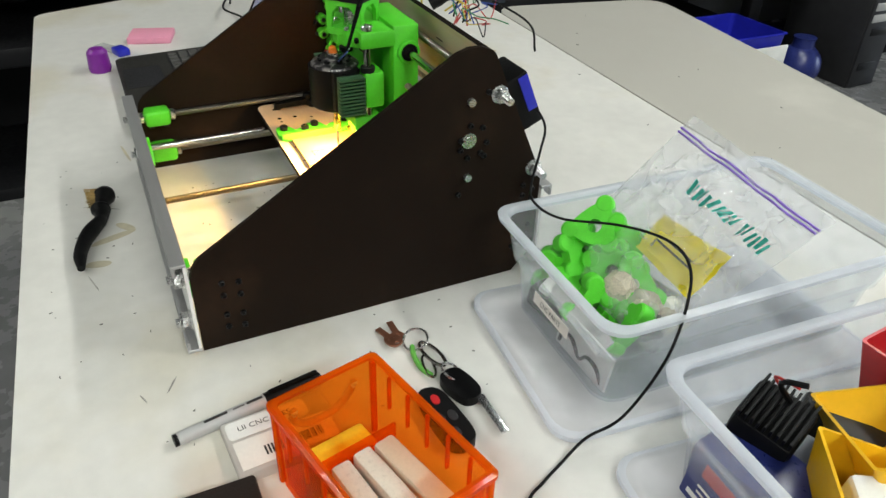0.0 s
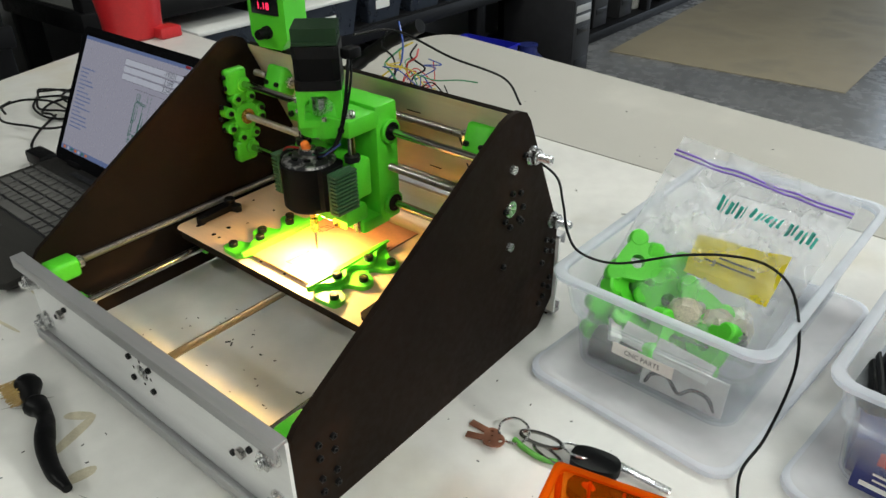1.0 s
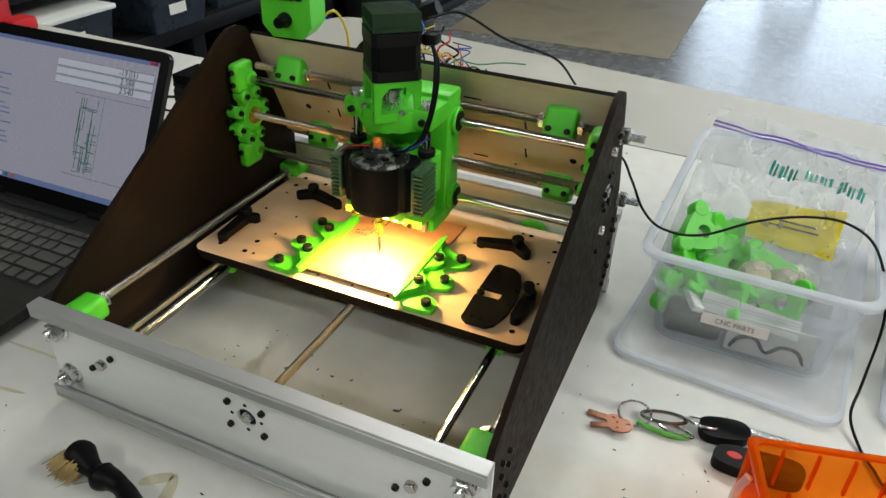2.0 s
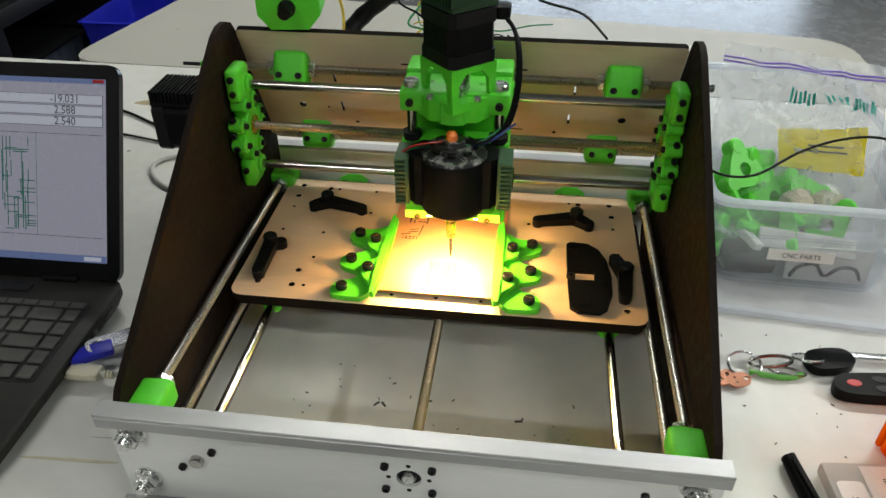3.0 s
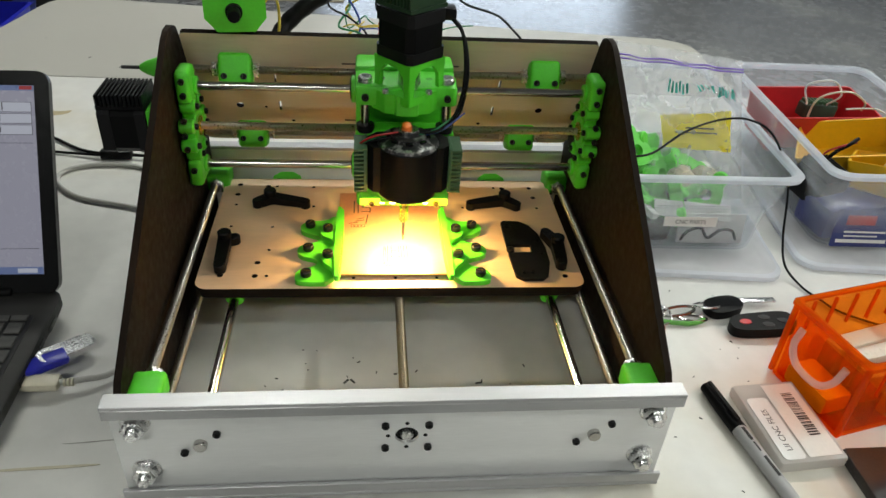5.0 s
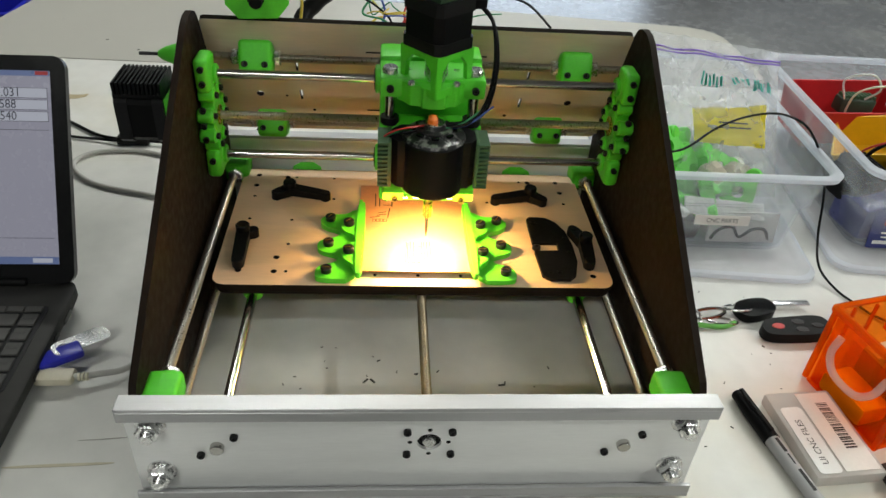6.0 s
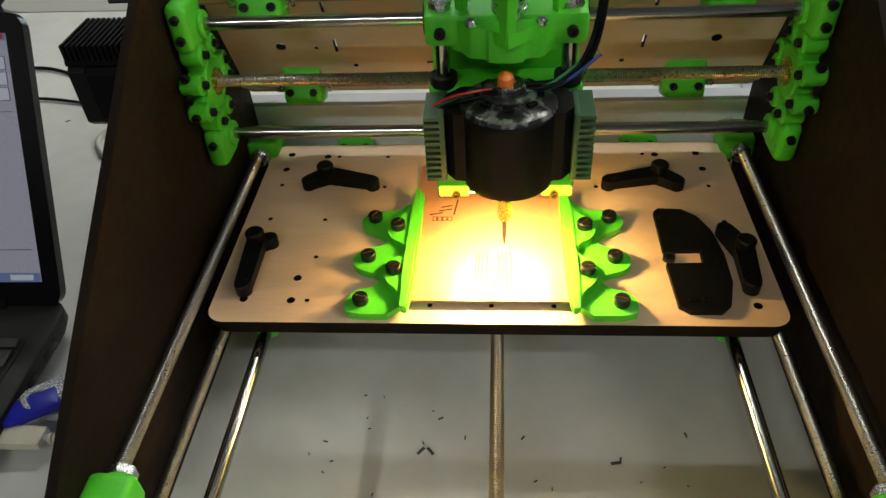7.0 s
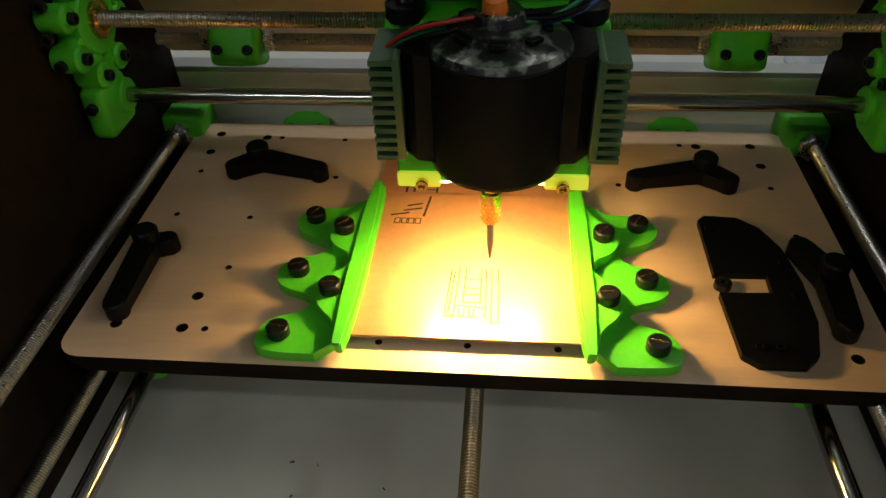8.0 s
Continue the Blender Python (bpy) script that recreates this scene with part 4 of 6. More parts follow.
def groove(t, pts, w=0.00075, z=0.00152):
    """A milled line between two points on a board."""
    bm = B()
    for (xa, ya), (xb, yb) in zip(pts, pts[1:]):
        d = Vector((xb - xa, yb - ya))
        box(bm, (0, 0, 0), (d.length + w, w, 0.00006), 0, Matrix.Translation(((xa + xb) / 2, (ya + yb) / 2, z)) @ pose(0, 0, 0, 0, 0, math.degrees(math.atan2(d.y, d.x))))
    return part("groove", bm, TRACE, t, smooth=0)


low_board = board("copper_board", -0.0570, 0.204, 0.0490, 0.306, 0.0772, "reddish copper board lying under the front one")
top_board = board("copper_board", -0.0570, 0.1610, 0.0475, 0.262, 0.0802, "copper board being milled, clamped on the bed")
ox, oy = 0.0045, -0.210
for pts in (
    [(-0.013, 0.202), (-0.0145, 0.172), (0.000, 0.172)], [(-0.0115, 0.201), (-0.0128, 0.175)], [(-0.0095, 0.203), (-0.0105, 0.176)], [(-0.0065, 0.203), (-0.0070, 0.181), (0.0005, 0.181), (0.0005, 0.203)],
    [(0.0025, 0.203), (0.0030, 0.172)], [(0.0050, 0.203), (0.0055, 0.169), (0.0085, 0.169), (0.0080, 0.203)], [(-0.0055, 0.196), (-0.0005, 0.196)], [(-0.0055, 0.190), (-0.0010, 0.190)], [(-0.0060, 0.186), (0.0000, 0.186)],
    [(-0.0100, 0.179), (0.0020, 0.178)], [(-0.0130, 0.178), (-0.0130, 0.173), (-0.0105, 0.173), (-0.0105, 0.178)], [(-0.0085, 0.177), (-0.0085, 0.173), (-0.0062, 0.173), (-0.0062, 0.177)], [(-0.0042, 0.177), (-0.0042, 0.173), (-0.0020, 0.173), (-0.0020, 0.177)],
):
    groove(top_board, [(x + ox, y + oy) for x, y in pts])
for k in range(4):
    groove(top_board, [(x + ox - 0.044 + 0.0034 * k, y + oy) for x, y in ((0, 0.2395), (0.0026, 0.2395), (0.0026, 0.2355), (0, 0.2355), (0, 0.2395))], 0.0006)
for x0, y0, x1, y1 in ((-0.030, 0.242, -0.028, 0.258), (-0.040, 0.246, -0.032, 0.248), (-0.0385, 0.250, -0.032, 0.252), (-0.046, 0.242, -0.038, 0.244)):
    groove(top_board, [(x0 + ox, y0 + oy), (x1 + ox, y1 + oy)], 0.0012)
for x0, y0, x1, y1 in ((-0.042, 0.268, -0.042, 0.290), (-0.038, 0.268, -0.038, 0.290), (-0.034, 0.270, -0.026, 0.270), (-0.034, 0.278, -0.026, 0.278), (-0.026, 0.268, -0.026, 0.292), (-0.034, 0.286, -0.028, 0.282)):
    groove(low_board, [(x0 + 0.004, y0 - 0.255), (x1 + 0.004, y1 - 0.255)], 0.0012)


def thumb_screw(parent, m):
    bm = B()
    lathe(bm, [(0.0044, 0), (0.0048, 0.0006), (0.0048, 0.0046), (0.0042, 0.0053), (0, 0.0053)], seg=20, caps=False)
    k = part("thumb_screw", bm, BLACK_METAL, parent, "black slotted thumb screw")
    k.matrix_local = m
    bm = B()
    box(bm, (0, 0, 0.0054), (0.0070, 0.0007, 0.0003))
    part("slot", bm, BRASS, k)
    return k


def board_clamp(s):
    """A two-step green clamp beside the board; s mirrors it."""
    t = thing("board_clamp", ON_BED @ pose(-0.005 + s * 0.073 - (0.0025 if s < 0 else -0.0022), 0.199, 0.0771), "green printed clamp with scalloped edge and black thumb screws", "clamp", group="board clamps")

    def local(pts):
        got = [(-s * (x + 0.005) - s * 0.073, y - 0.200) for x, y in pts]
        return got if s < 0 else got[::-1]
    base = local(soften([(-0.049, 0.150), (-0.086, 0.150), (-0.090, 0.157), (-0.087, 0.169), (-0.071, 0.174), (-0.070, 0.184), (-0.087, 0.189), (-0.091, 0.199), (-0.086, 0.208), (-0.071, 0.212), (-0.070, 0.221), (-0.087, 0.228), (-0.091, 0.239), (-0.083, 0.248), (-0.066, 0.248), (-0.060, 0.256), (-0.049, 0.258)], 2))
    bm = B()
    plate(bm, base, 0.0050)
    b = part("base", bm, GREEN, t, smooth=25)
    bm = B()
    jaw = local(soften([(-0.0485, 0.151), (-0.0555, 0.151), (-0.0565, 0.164), (-0.0650, 0.172), (-0.0690, 0.182), (-0.0650, 0.192), (-0.0570, 0.198), (-0.0575, 0.208), (-0.0670, 0.213), (-0.0710, 0.224), (-0.0660, 0.233), (-0.0570, 0.242), (-0.0555, 0.260), (-0.0500, 0.263), (-0.0485, 0.260)], 2))
    plate(bm, jaw, 0.0052, pose(0, 0, 0.0050))
    part("jaw", bm, GREEN, t, smooth=25)
    bm = B()
    rail = local([(-0.0500, 0.150), (-0.0560, 0.150), (-0.0560, 0.264), (-0.0500, 0.264)])
    plate(bm, soften(rail, 1), 0.0016, pose(0, 0, 0.0102))
    part("rail", bm, GREEN, t, smooth=25)
    for x, y, z in ((-0.0805, 0.2385, 0.0050), (-0.0800, 0.199, 0.0050), (-0.0795, 0.1600, 0.0050), (-0.0630, 0.224, 0.0102), (-0.0615, 0.182, 0.0102)):
        (lx, ly), = local([(x, y)])
        thumb_screw(t, pose(lx, ly, z, 0, 0, 25 + 900 * y))
    return t


board_clamp(-1)
board_clamp(1)


def hold_down(a, knob_at, b):
    """A bent black lever with a knob at its bend."""
    t = thing("hold_down_clamp", ON_BED @ pose(knob_at[0], knob_at[1], 0.0771), "black printed hold-down lever with a round knob", "clamp", group="hold-down levers")
    k = Vector((0, 0))
    for q in (a, b):
        v = Vector((q[0] - knob_at[0], q[1] - knob_at[1]))
        n = Vector((-v.y, v.x)).normalized() * 0.0052
        pts = [n * 1.15, -n * 1.15, v - n, v + v.normalized() * 0.004 - n * 0.4, v + v.normalized() * 0.004 + n * 0.4, v + n]
        bm = B()
        ln = v.length
        tilted_plate(bm, [(p.x, p.y) for p in pts], 0.0012 if q is a else 0.0022, lambda x, y: 0.0105 - 0.0022 * (Vector((x, y)).length / ln))
        part("arm", bm, BLACK, t, smooth=25)
        bm = B()
        cyl(bm, (v.x, v.y, 0.0), (v.x, v.y, 0.0088), 0.0050, 18, 0.0008)
        part("foot", bm, BLACK, t)
    bm = B()
    lathe(bm, [(0.0030, 0.0), (0.0030, 0.0095), (0.0060, 0.0098), (0.0062, 0.0150), (0.0052, 0.0162)], seg=22)
    part("knob", bm, BLACK, t)
    return t


hold_down((-0.138, 0.281), (-0.126, 0.2885), (-0.091, 0.280))
hold_down((0.124, 0.278), (0.1125, 0.2865), (0.077, 0.279))
hold_down((-0.151, 0.216), (-0.159, 0.2125), (-0.1575, 0.171))
hold_down((0.1445, 0.226), (0.1515, 0.205), (0.1495, 0.175))
bm = B()
plate(bm, [(0.1035, 0.248), (0.107, 0.2515), (0.122, 0.2505), (0.131, 0.2430), (0.1375, 0.2280), (0.1405, 0.2050), (0.1400, 0.1800), (0.1350, 0.1610), (0.1290, 0.1550), (0.1110, 0.1550), (0.1050, 0.1600), (0.1035, 0.1960), (0.1260, 0.1970), (0.1265, 0.2090), (0.1035, 0.2085)], 0.0032, pose(-0.121, -0.205, 0))
bracket = thing("printed_bracket", ON_BED @ pose(0.121, 0.205, 0.0771), "flat black printed bracket with a square notch on the bed", "bracket")
part("plate", bm, BLACK, bracket, smooth=25)
for bx, by, br in ((-0.012, 0.0365, 0.0035), (-0.008, -0.0405, 0.0020), (0.000, -0.0405, 0.0020), (0.0145, -0.010, 0.0022), (0.0145, 0.012, 0.0022)):
    bm = B()
    lathe(bm, [(br, 0), (br, 0.0010), (br * 0.5, 0.0010), (br * 0.45, 0.0003), (0, 0.0003)], pose(bx, by, 0.0032), 14, caps=False)
    part("boss", bm, BLACK, bracket)
bm = B()
lathe(bm, [(0.0038, 0), (0.0038, 0.003), (0.0030, 0.0034), (0.0016, 0.0034), (0.0015, 0.001), (0, 0.001)], seg=16, caps=False)
solo("loose_screw", bm, BLACK_METAL, ON_BED @ pose(0.1065, 0.2030, 0.0771), "small black screw head on the bed", "screw")

# ---- laptop ----
lap = thing("laptop", pose(-0.4625, 0.0, 0.0) @ Matrix.Diagonal((0.88, 0.975, 1, 1)), "open dark grey laptop showing a milling program", "laptop")
bm = B()
W2 = 0.1705
a = [Vector((x, y, 0.0045 + 0.0005)) for x, y in rounded(-W2 + 0.006, 0.008, W2 - 0.006, 0.222, 0.012)]
b = [Vector((x, y, 0.0110 + y * 0.02)) for x, y in rounded(-W2, 0.0, W2, 0.226, 0.014)]
c = [Vector((x, y, 0.0185 + y * 0.028)) for x, y in rounded(-W2, 0.0, W2, 0.226, 0.014)]


def loft(bm, rings, close_first=True, close_last=True):
    vs = [[bm.verts.new(p) for p in r] for r in rings]
    for p, q in zip(vs, vs[1:]):
        for i in range(len(p)):
            j = (i + 1) % len(p)
            bm.faces.new((p[i], p[j], q[j], q[i]))
    if close_first:
        bm.faces.new(vs[0][::-1])
    if close_last:
        bm.faces.new(vs[-1])


loft(bm, [a, b, c, [Vector((p.x * 0.99, p.y * 0.985 + 0.0015, p.z + 0.0012)) for p in c]])
base_part = part("base", bm, LAPTOP, lap, "brushed dark grey keyboard deck")
deck = pose(0, 0, 0.0198, 1.6)
bm = B()
plate(bm, rounded(-0.155, 0.086, 0.155, 0.188, 0.004), 0.0006, deck)
tray = part("keyboard_tray", bm, GREY_DARK, base_part)
key_shapes = {}


def key(w, d, x, y):
    if (w, d) not in key_shapes:
        bm = B()
        box(bm, (0, 0, 0.0012), (w, d, 0.0022), 0.0008, segments=1)
        key_shapes[(w, d)] = finish(bm, "key", KEYCAP, 40)
    part_at("key", key_shapes[(w, d)], tray, deck @ pose(x, y, 0.0006))


rows = (
    (0.1825, 0.0075, [0.0166] * 17),
    (0.1685, 0.0148, [0.0158] * 13 + [0.034, 0.0158, 0.0158][:2]),
    (0.1505, 0.0148, [0.024] + [0.0158] * 12 + [0.026, 0.0158]),
    (0.1325, 0.0148, [0.030] + [0.0158] * 11 + [0.036, 0.0158]),
    (0.1145, 0.0148, [0.040] + [0.0158] * 10 + [0.043, 0.0158]),
    (0.0965, 0.0148, [0.0158, 0.0158, 0.0158, 0.0158, 0.094, 0.0158, 0.0158, 0.0158, 0.0158, 0.0158, 0.0158]),
)
for y, d, widths in rows:
    gap = (0.302 - sum(widths)) / (len(widths) - 1)
    x = -0.151
    for w in widths:
        key(w, d, x + w / 2, y)
        x += w + gap
for body, x, y in (("HOME", 0.143, 0.1685), ("PGUP", 0.143, 0.1505), ("PGDN", 0.143, 0.1325), ("END", 0.143, 0.1145), ("BACK", 0.111, 0.1705), ("SPACE", 0.111, 0.1665)):
    text_part("legend", body, 0.0036, KEY_TEXT, tray, deck @ pose(x, y, 0.0030))
bm = B()
plate(bm, rounded(-0.095, 0.006, 0.010, 0.068, 0.003), 0.0004, deck)
part("touchpad", bm, GREY_DARK, base_part)
bm = B()
box(bm, (0.0, 0.204, 0.0012), (0.150, 0.010, 0.0016), 0.0005, deck)
part("speaker_grille", bm, GREY_DARK, base_part)
for x in (-0.1, 0.1):
    bm = B()
    cyl(bm, (x - 0.02, 0.2215, 0.0265), (x + 0.02, 0.2215, 0.0265), 0.0055, 16)
    part("hinge", bm, BLACK, base_part)
for y, w in ((0.186, 0.022), (0.158, 0.014), (0.136, 0.014), (0.112, 0.014)):
    bm = B()
    box(bm, (W2 - 0.0001, y, 0.0150), (0.0012, w * 0.8, 0.0055), 0.0004)
    part("port", bm, BLACK_GLOSS, base_part)
lid_m = Matrix.Translation((0, 0.2190, 0.0270)) @ pose(0, 0, 0, 90 - 29.5) @ Matrix.Diagonal((1, 0.965, 1, 1))
bm = B()
plate(bm, rounded(-0.1690, 0.0, 0.1690, 0.2150, 0.012), 0.0070, lid_m @ pose(0, 0, -0.0070))
lid = part("lid", bm, BLACK_GLOSS, lap, "glossy black screen lid")
bm = B()
plate(bm, [(-0.1540, 0.0190), (0.1540, 0.0190), (0.1540, 0.2010), (-0.1540, 0.2010)], 0.0006, lid_m)
scr = part("screen", bm, SCREEN, lid, "bright lavender program window", smooth=0)


def on_screen(name, x0, v0, x1, v1, mt, z=0.0008):
    bm = B()
    box(bm, ((x0 + x1) / 2, (v0 + v1) / 2, z), (abs(x1 - x0), abs(v1 - v0), 0.0002), 0, lid_m)
    return part(name, bm, mt, scr, smooth=0)


on_screen("title_bar", -0.154, 0.1960, 0.154, 0.2010, SCREEN_BAR)
on_screen("task_bar", -0.154, 0.0190, 0.154, 0.0262, SCREEN_BAR)
on_screen("close_button", 0.140, 0.1970, 0.1525, 0.2005, RED, 0.0011)
for k, body in enumerate(("-19.031", "2.588", "2.540")):
    v = 0.1805 - 0.0108 * k
    on_screen("readout", -0.020, v - 0.0047, 0.1510, v + 0.0047, SCREEN_INK)
    on_screen("readout", -0.0195, v - 0.0043, 0.1505, v + 0.0043, SCREEN_BOX, 0.0011)
    text_part("digits", body, 0.0112, SCREEN_INK, scr, lid_m @ pose(0.108, v, 0.0015))
on_screen("plot_edge", 0.0200, 0.1462, 0.1505, 0.1466, SCREEN_INK)
on_screen("plot_edge", 0.0200, 0.0440, 0.1505, 0.0444, SCREEN_INK)
on_screen("plot_edge", 0.0735, 0.0440, 0.0738, 0.1462, SCREEN_GREEN)
rng = random.Random(9)
for k in range(44):
    x, v = 0.030 + 0.034 * rng.random(), 0.048 + 0.085 * rng.random()
    w, h = (0.0009, 0.012 + 0.045 * rng.random()) if k % 2 else (0.008 + 0.014 * rng.random(), 0.0009)
    on_screen("toolpath", x, v, min(x + w, 0.0720), min(v + h, 0.142), SCREEN_GREEN, 0.0009)
for k in range(16):
    on_screen("code_line", -0.146, 0.150 - 0.0062 * k, -0.146 + 0.02 + 0.04 * rng.random(), 0.1517 - 0.0062 * k, SCREEN_BAR, 0.0009)
for k, body in enumerate(range(7)):
    on_screen("task_icon", -0.146 + 0.012 * k, 0.0205, -0.139 + 0.012 * k, 0.0247, (ORANGE_SOLID, SCREEN_BOX, SCREEN_GREEN)[k % 3], 0.0011)
on_screen("clock", 0.128, 0.0205, 0.148, 0.0247, SCREEN_BOX, 0.0011)

# ---- cables and sticks beside the laptop ----
usb = thing("usb_stick", pose(-0.3170, 0.122, 0.0145, 0, 0, 33), "blue usb stick with a silver swivel cover", "usb stick")
bm = B()
box(bm, (0.018, 0, 0), (0.036, 0.018, 0.008), 0.003)
part("body", bm, BLUE, usb)
bm = B()
plate(bm, rounded(0.010, -0.0095, 0.058, 0.0095, 0.006), 0.0008, pose(0.004, 0.002, 0.0046, 0, 6, 10), [circle(0.019, 0.0, 0.005, 16)])
part("cover", bm, ZINC, usb)
grey_cable = thing("usb_cable", pose(-0.314, 0.112, 0.010), "pale grey usb cable plugged into the laptop", "cable")
bm = B()
box(bm, (0.014, 0, 0), (0.032, 0.016, 0.009), 0.0035)
part("plug", bm, CREAM, grey_cable)
for x in (0.033, 0.036, 0.039):
    bm = B()
    lathe(bm, [(0.0036, 0), (0.0036, 0.0018)], facing(x, 0, 0, RIGHT), 12)
    part("strain_relief", bm, CREAM, grey_cable)
bm = B()
sweep(bm, [(0.028, 0, 0), (0.048, 0.004, -0.001), (0.070, 0.016, -0.004), (0.095, 0.060, -0.006), (0.097, 0.180, -0.0065), (0.060, 0.330, -0.0065), (0.000, 0.390, -0.0065), (-0.070, 0.395, -0.0065), (-0.095, 0.365, -0.0065), (-0.060, 0.320, -0.0065), (0.010, 0.295, -0.0065), (0.090, 0.270, -0.0065)], 0.0027, 10)
part("cord", bm, WIRE_GREY, grey_cable)
bm = B()
sweep(bm, [(-0.66, 0.60, 0.003), (-0.56, 0.640, 0.003), (-0.47, 0.600, 0.003), (-0.40, 0.550, 0.003), (-0.34, 0.535, 0.005), (-0.22, 0.50, 0.02), (-0.16, 0.42, 0.10), (-0.15, 0.37, 0.18)], 0.0022, 8)
sweep(bm, [(-0.62, 0.56, 0.003), (-0.52, 0.565, 0.003), (-0.43, 0.545, 0.003), (-0.36, 0.530, 0.006)], 0.0018, 8)
solo("power_cable", bm, BLACK, Matrix(), "thin black cable lying on the white table", "cable")
bm = B()
box(bm, (-0.352, 0.532, 0.0075), (0.040, 0.014, 0.012), 0.003, Matrix.Translation((0, 0, 0)))
solo("inline_plug", bm, BLACK, Matrix(), "small black inline plug on a cable", "plug")
clump = thing("cable_bundle", pose(-0.84, 0.33, 0), "tangled loops of black cable on the table", "cable")
rng = random.Random(21)
for k in range(5):
    pts = []
    cx, cy, rx, ry = rng.uniform(-0.06, 0.04), rng.uniform(-0.05, 0.06), rng.uniform(0.05, 0.11), rng.uniform(0.03, 0.06)
    for i in range(15):
        an = radians(i * 30 + 60 * k)
        pts.append((cx + rx * math.cos(an) + rng.uniform(-0.008, 0.008), cy + ry * math.sin(an) + rng.uniform(-0.008, 0.008), 0.004 + 0.004 * k + rng.uniform(0, 0.004)))
    bm = B()
    sweep(bm, pts, 0.0022, 8, 6)
    part("loop", bm, BLACK, clump)
bm = B()
sweep(bm, [(-0.02, 0.0, 0.004), (0.04, -0.06, 0.004), (0.10, -0.10, 0.004), (0.17, -0.115, 0.010)], 0.0022)
part("lead", bm, BLACK, clump)
bm = B()
box(bm, (0.180, -0.118, 0.012), (0.055, 0.028, 0.022), 0.004)
part("adapter", bm, BLACK, clump)
bm = B()
sweep(bm, [(-0.15, 0.10, 0.004), (-0.25, 0.17, 0.004), (-0.30, 0.27, 0.004), (-0.40, 0.35, 0.004)], 0.003)
part("lead", bm, BLACK, clump)

# ---- small things on the table ----
bm = B()
box(bm, (0, 0, 0.006), (0.066, 0.080, 0.012), 0.002)
solo("eraser", bm, PINK, pose(-0.765, 0.078, 0, 0, 0, -16), "flat pink rubber block on the table", "eraser")
# purple object of unknown kind, given a plain tapered shape
bm = B()
lathe(bm, [(0.017, 0), (0.019, 0.006), (0.017, 0.034), (0.012, 0.040)], seg=24)
solo("plastic_cup", bm, PURPLE, pose(-0.615, -0.026, 0), "small purple plastic object of unknown kind on the table", "cup")
bm = B()
box(bm, (0, 0, 0.007), (0.032, 0.024, 0.014), 0.004)
solo("bottle_stopper", bm, BLUE, pose(-0.690, 0.015, 0, 0, 0, 20), "small blue plastic cap", "stopper")
bm = B()
plate(bm, rounded(-0.035, -0.012, 0.035, 0.012, 0.004), 0.004)
solo("clear_strip", bm, FILM, pose(-0.725, 0.000, 0, 0, 0, 35), "small clear plastic strip", "strip")
red = thing("red_stand", pose(-1.285, 0.742, 0), "red tapered plastic stand with a small foot", "stand")
bm = B()
lathe(bm, [(0.066, 0), (0.072, 0.006), (0.074, 0.05), (0.088, 0.17), (0.092, 0.20), (0.085, 0.205)], seg=32)
part("body", bm, RED, red)
bm = B()
lathe(bm, [(0.086, 0.205), (0.088, 0.23), (0.080, 0.28)], seg=32)
part("top", bm, WHITE, red)
bm = B()
box(bm, (0.078, 0.045, 0.014), (0.05, 0.06, 0.028), 0.006)
part("foot", bm, RED, red)

def brush_width(t):
    """Half width of the handle along its length: grip, waist, thumb rest, waist, round head."""
    stops = ((0.0, 0.45), (0.08, 0.75), (0.30, 1.0), (0.48, 0.80), (0.56, 0.95), (0.66, 1.30), (0.73, 0.75), (0.80, 0.95), (0.90, 1.45), (0.97, 1.25), (1.0, 0.6))
    for (a, x), (b, y) in zip(stops, stops[1:]):
        if t <= b:
            return x + (y - x) * (t - a) / (b - a)
    return stops[-1][1]


brush = thing("wire_brush", Matrix(), "black handled wire brush with brass bristles", "brush")
bm = B()
sweep(bm, [(0.025, -0.091, 0.009), (0.000, -0.090, 0.011), (-0.028, -0.083, 0.012), (-0.050, -0.073, 0.012), (-0.066, -0.065, 0.011), (-0.080, -0.062, 0.012), (-0.092, -0.0625, 0.012), (-0.104, -0.060, 0.013), (-0.118, -0.056, 0.014), (-0.129, -0.054, 0.014)], 0.0088, 14, taper=brush_width)
part("handle", bm, BLACK, brush)
rng = random.Random(3)
bm = B()
for k in range(150):
    x, y = -0.134 + 0.024 * rng.random(), -0.062 + 0.004 * rng.random()
    z = 0.004 + 0.016 * rng.random()
    p = Vector((x, y, z))
    q = p + Vector((rng.uniform(-0.004, 0.001), -0.014 + rng.uniform(-0.002, 0.002), rng.uniform(-0.002, 0.002)))
    q.z = max(q.z, 0.001)
    cyl(bm, p, q, 0.0006, 4)
tagged(part("bristles", bm, BRISTLE, brush, "short brass bristles"), kind="stuff")

pen = thing("marker_pen", pose(0.2930, 0.0265, 0.0062, 0, 0, 100.5), "black capped marker pen with a grey barrel", "marker")
bm = B()
lathe(bm, [(0.0030, -0.0655), (0.0052, -0.064), (0.0058, -0.058), (0.0062, -0.020), (0.0062, 0.020)], facing(0, 0, 0, RIGHT), 22)
part("barrel", bm, GREY_PEN, pen)
bm = B()
lathe(bm, [(0.0068, 0.0), (0.0064, 0.030), (0.0050, 0.052), (0.0040, 0.053)], facing(0.013, 0, 0, RIGHT), 22)
cap_p = part("cap", bm, BLACK, pen)
bm = B()
box(bm, (0.040, 0, 0.0085), (0.046, 0.0038, 0.0016), 0.0006)
part("clip", bm, BLACK, cap_p)
bm = B()
lathe(bm, [(0.0053, -0.0658), (0.0054, -0.060)], facing(0, 0, 0, RIGHT), 20)
part("end_plug", bm, BLACK, pen)
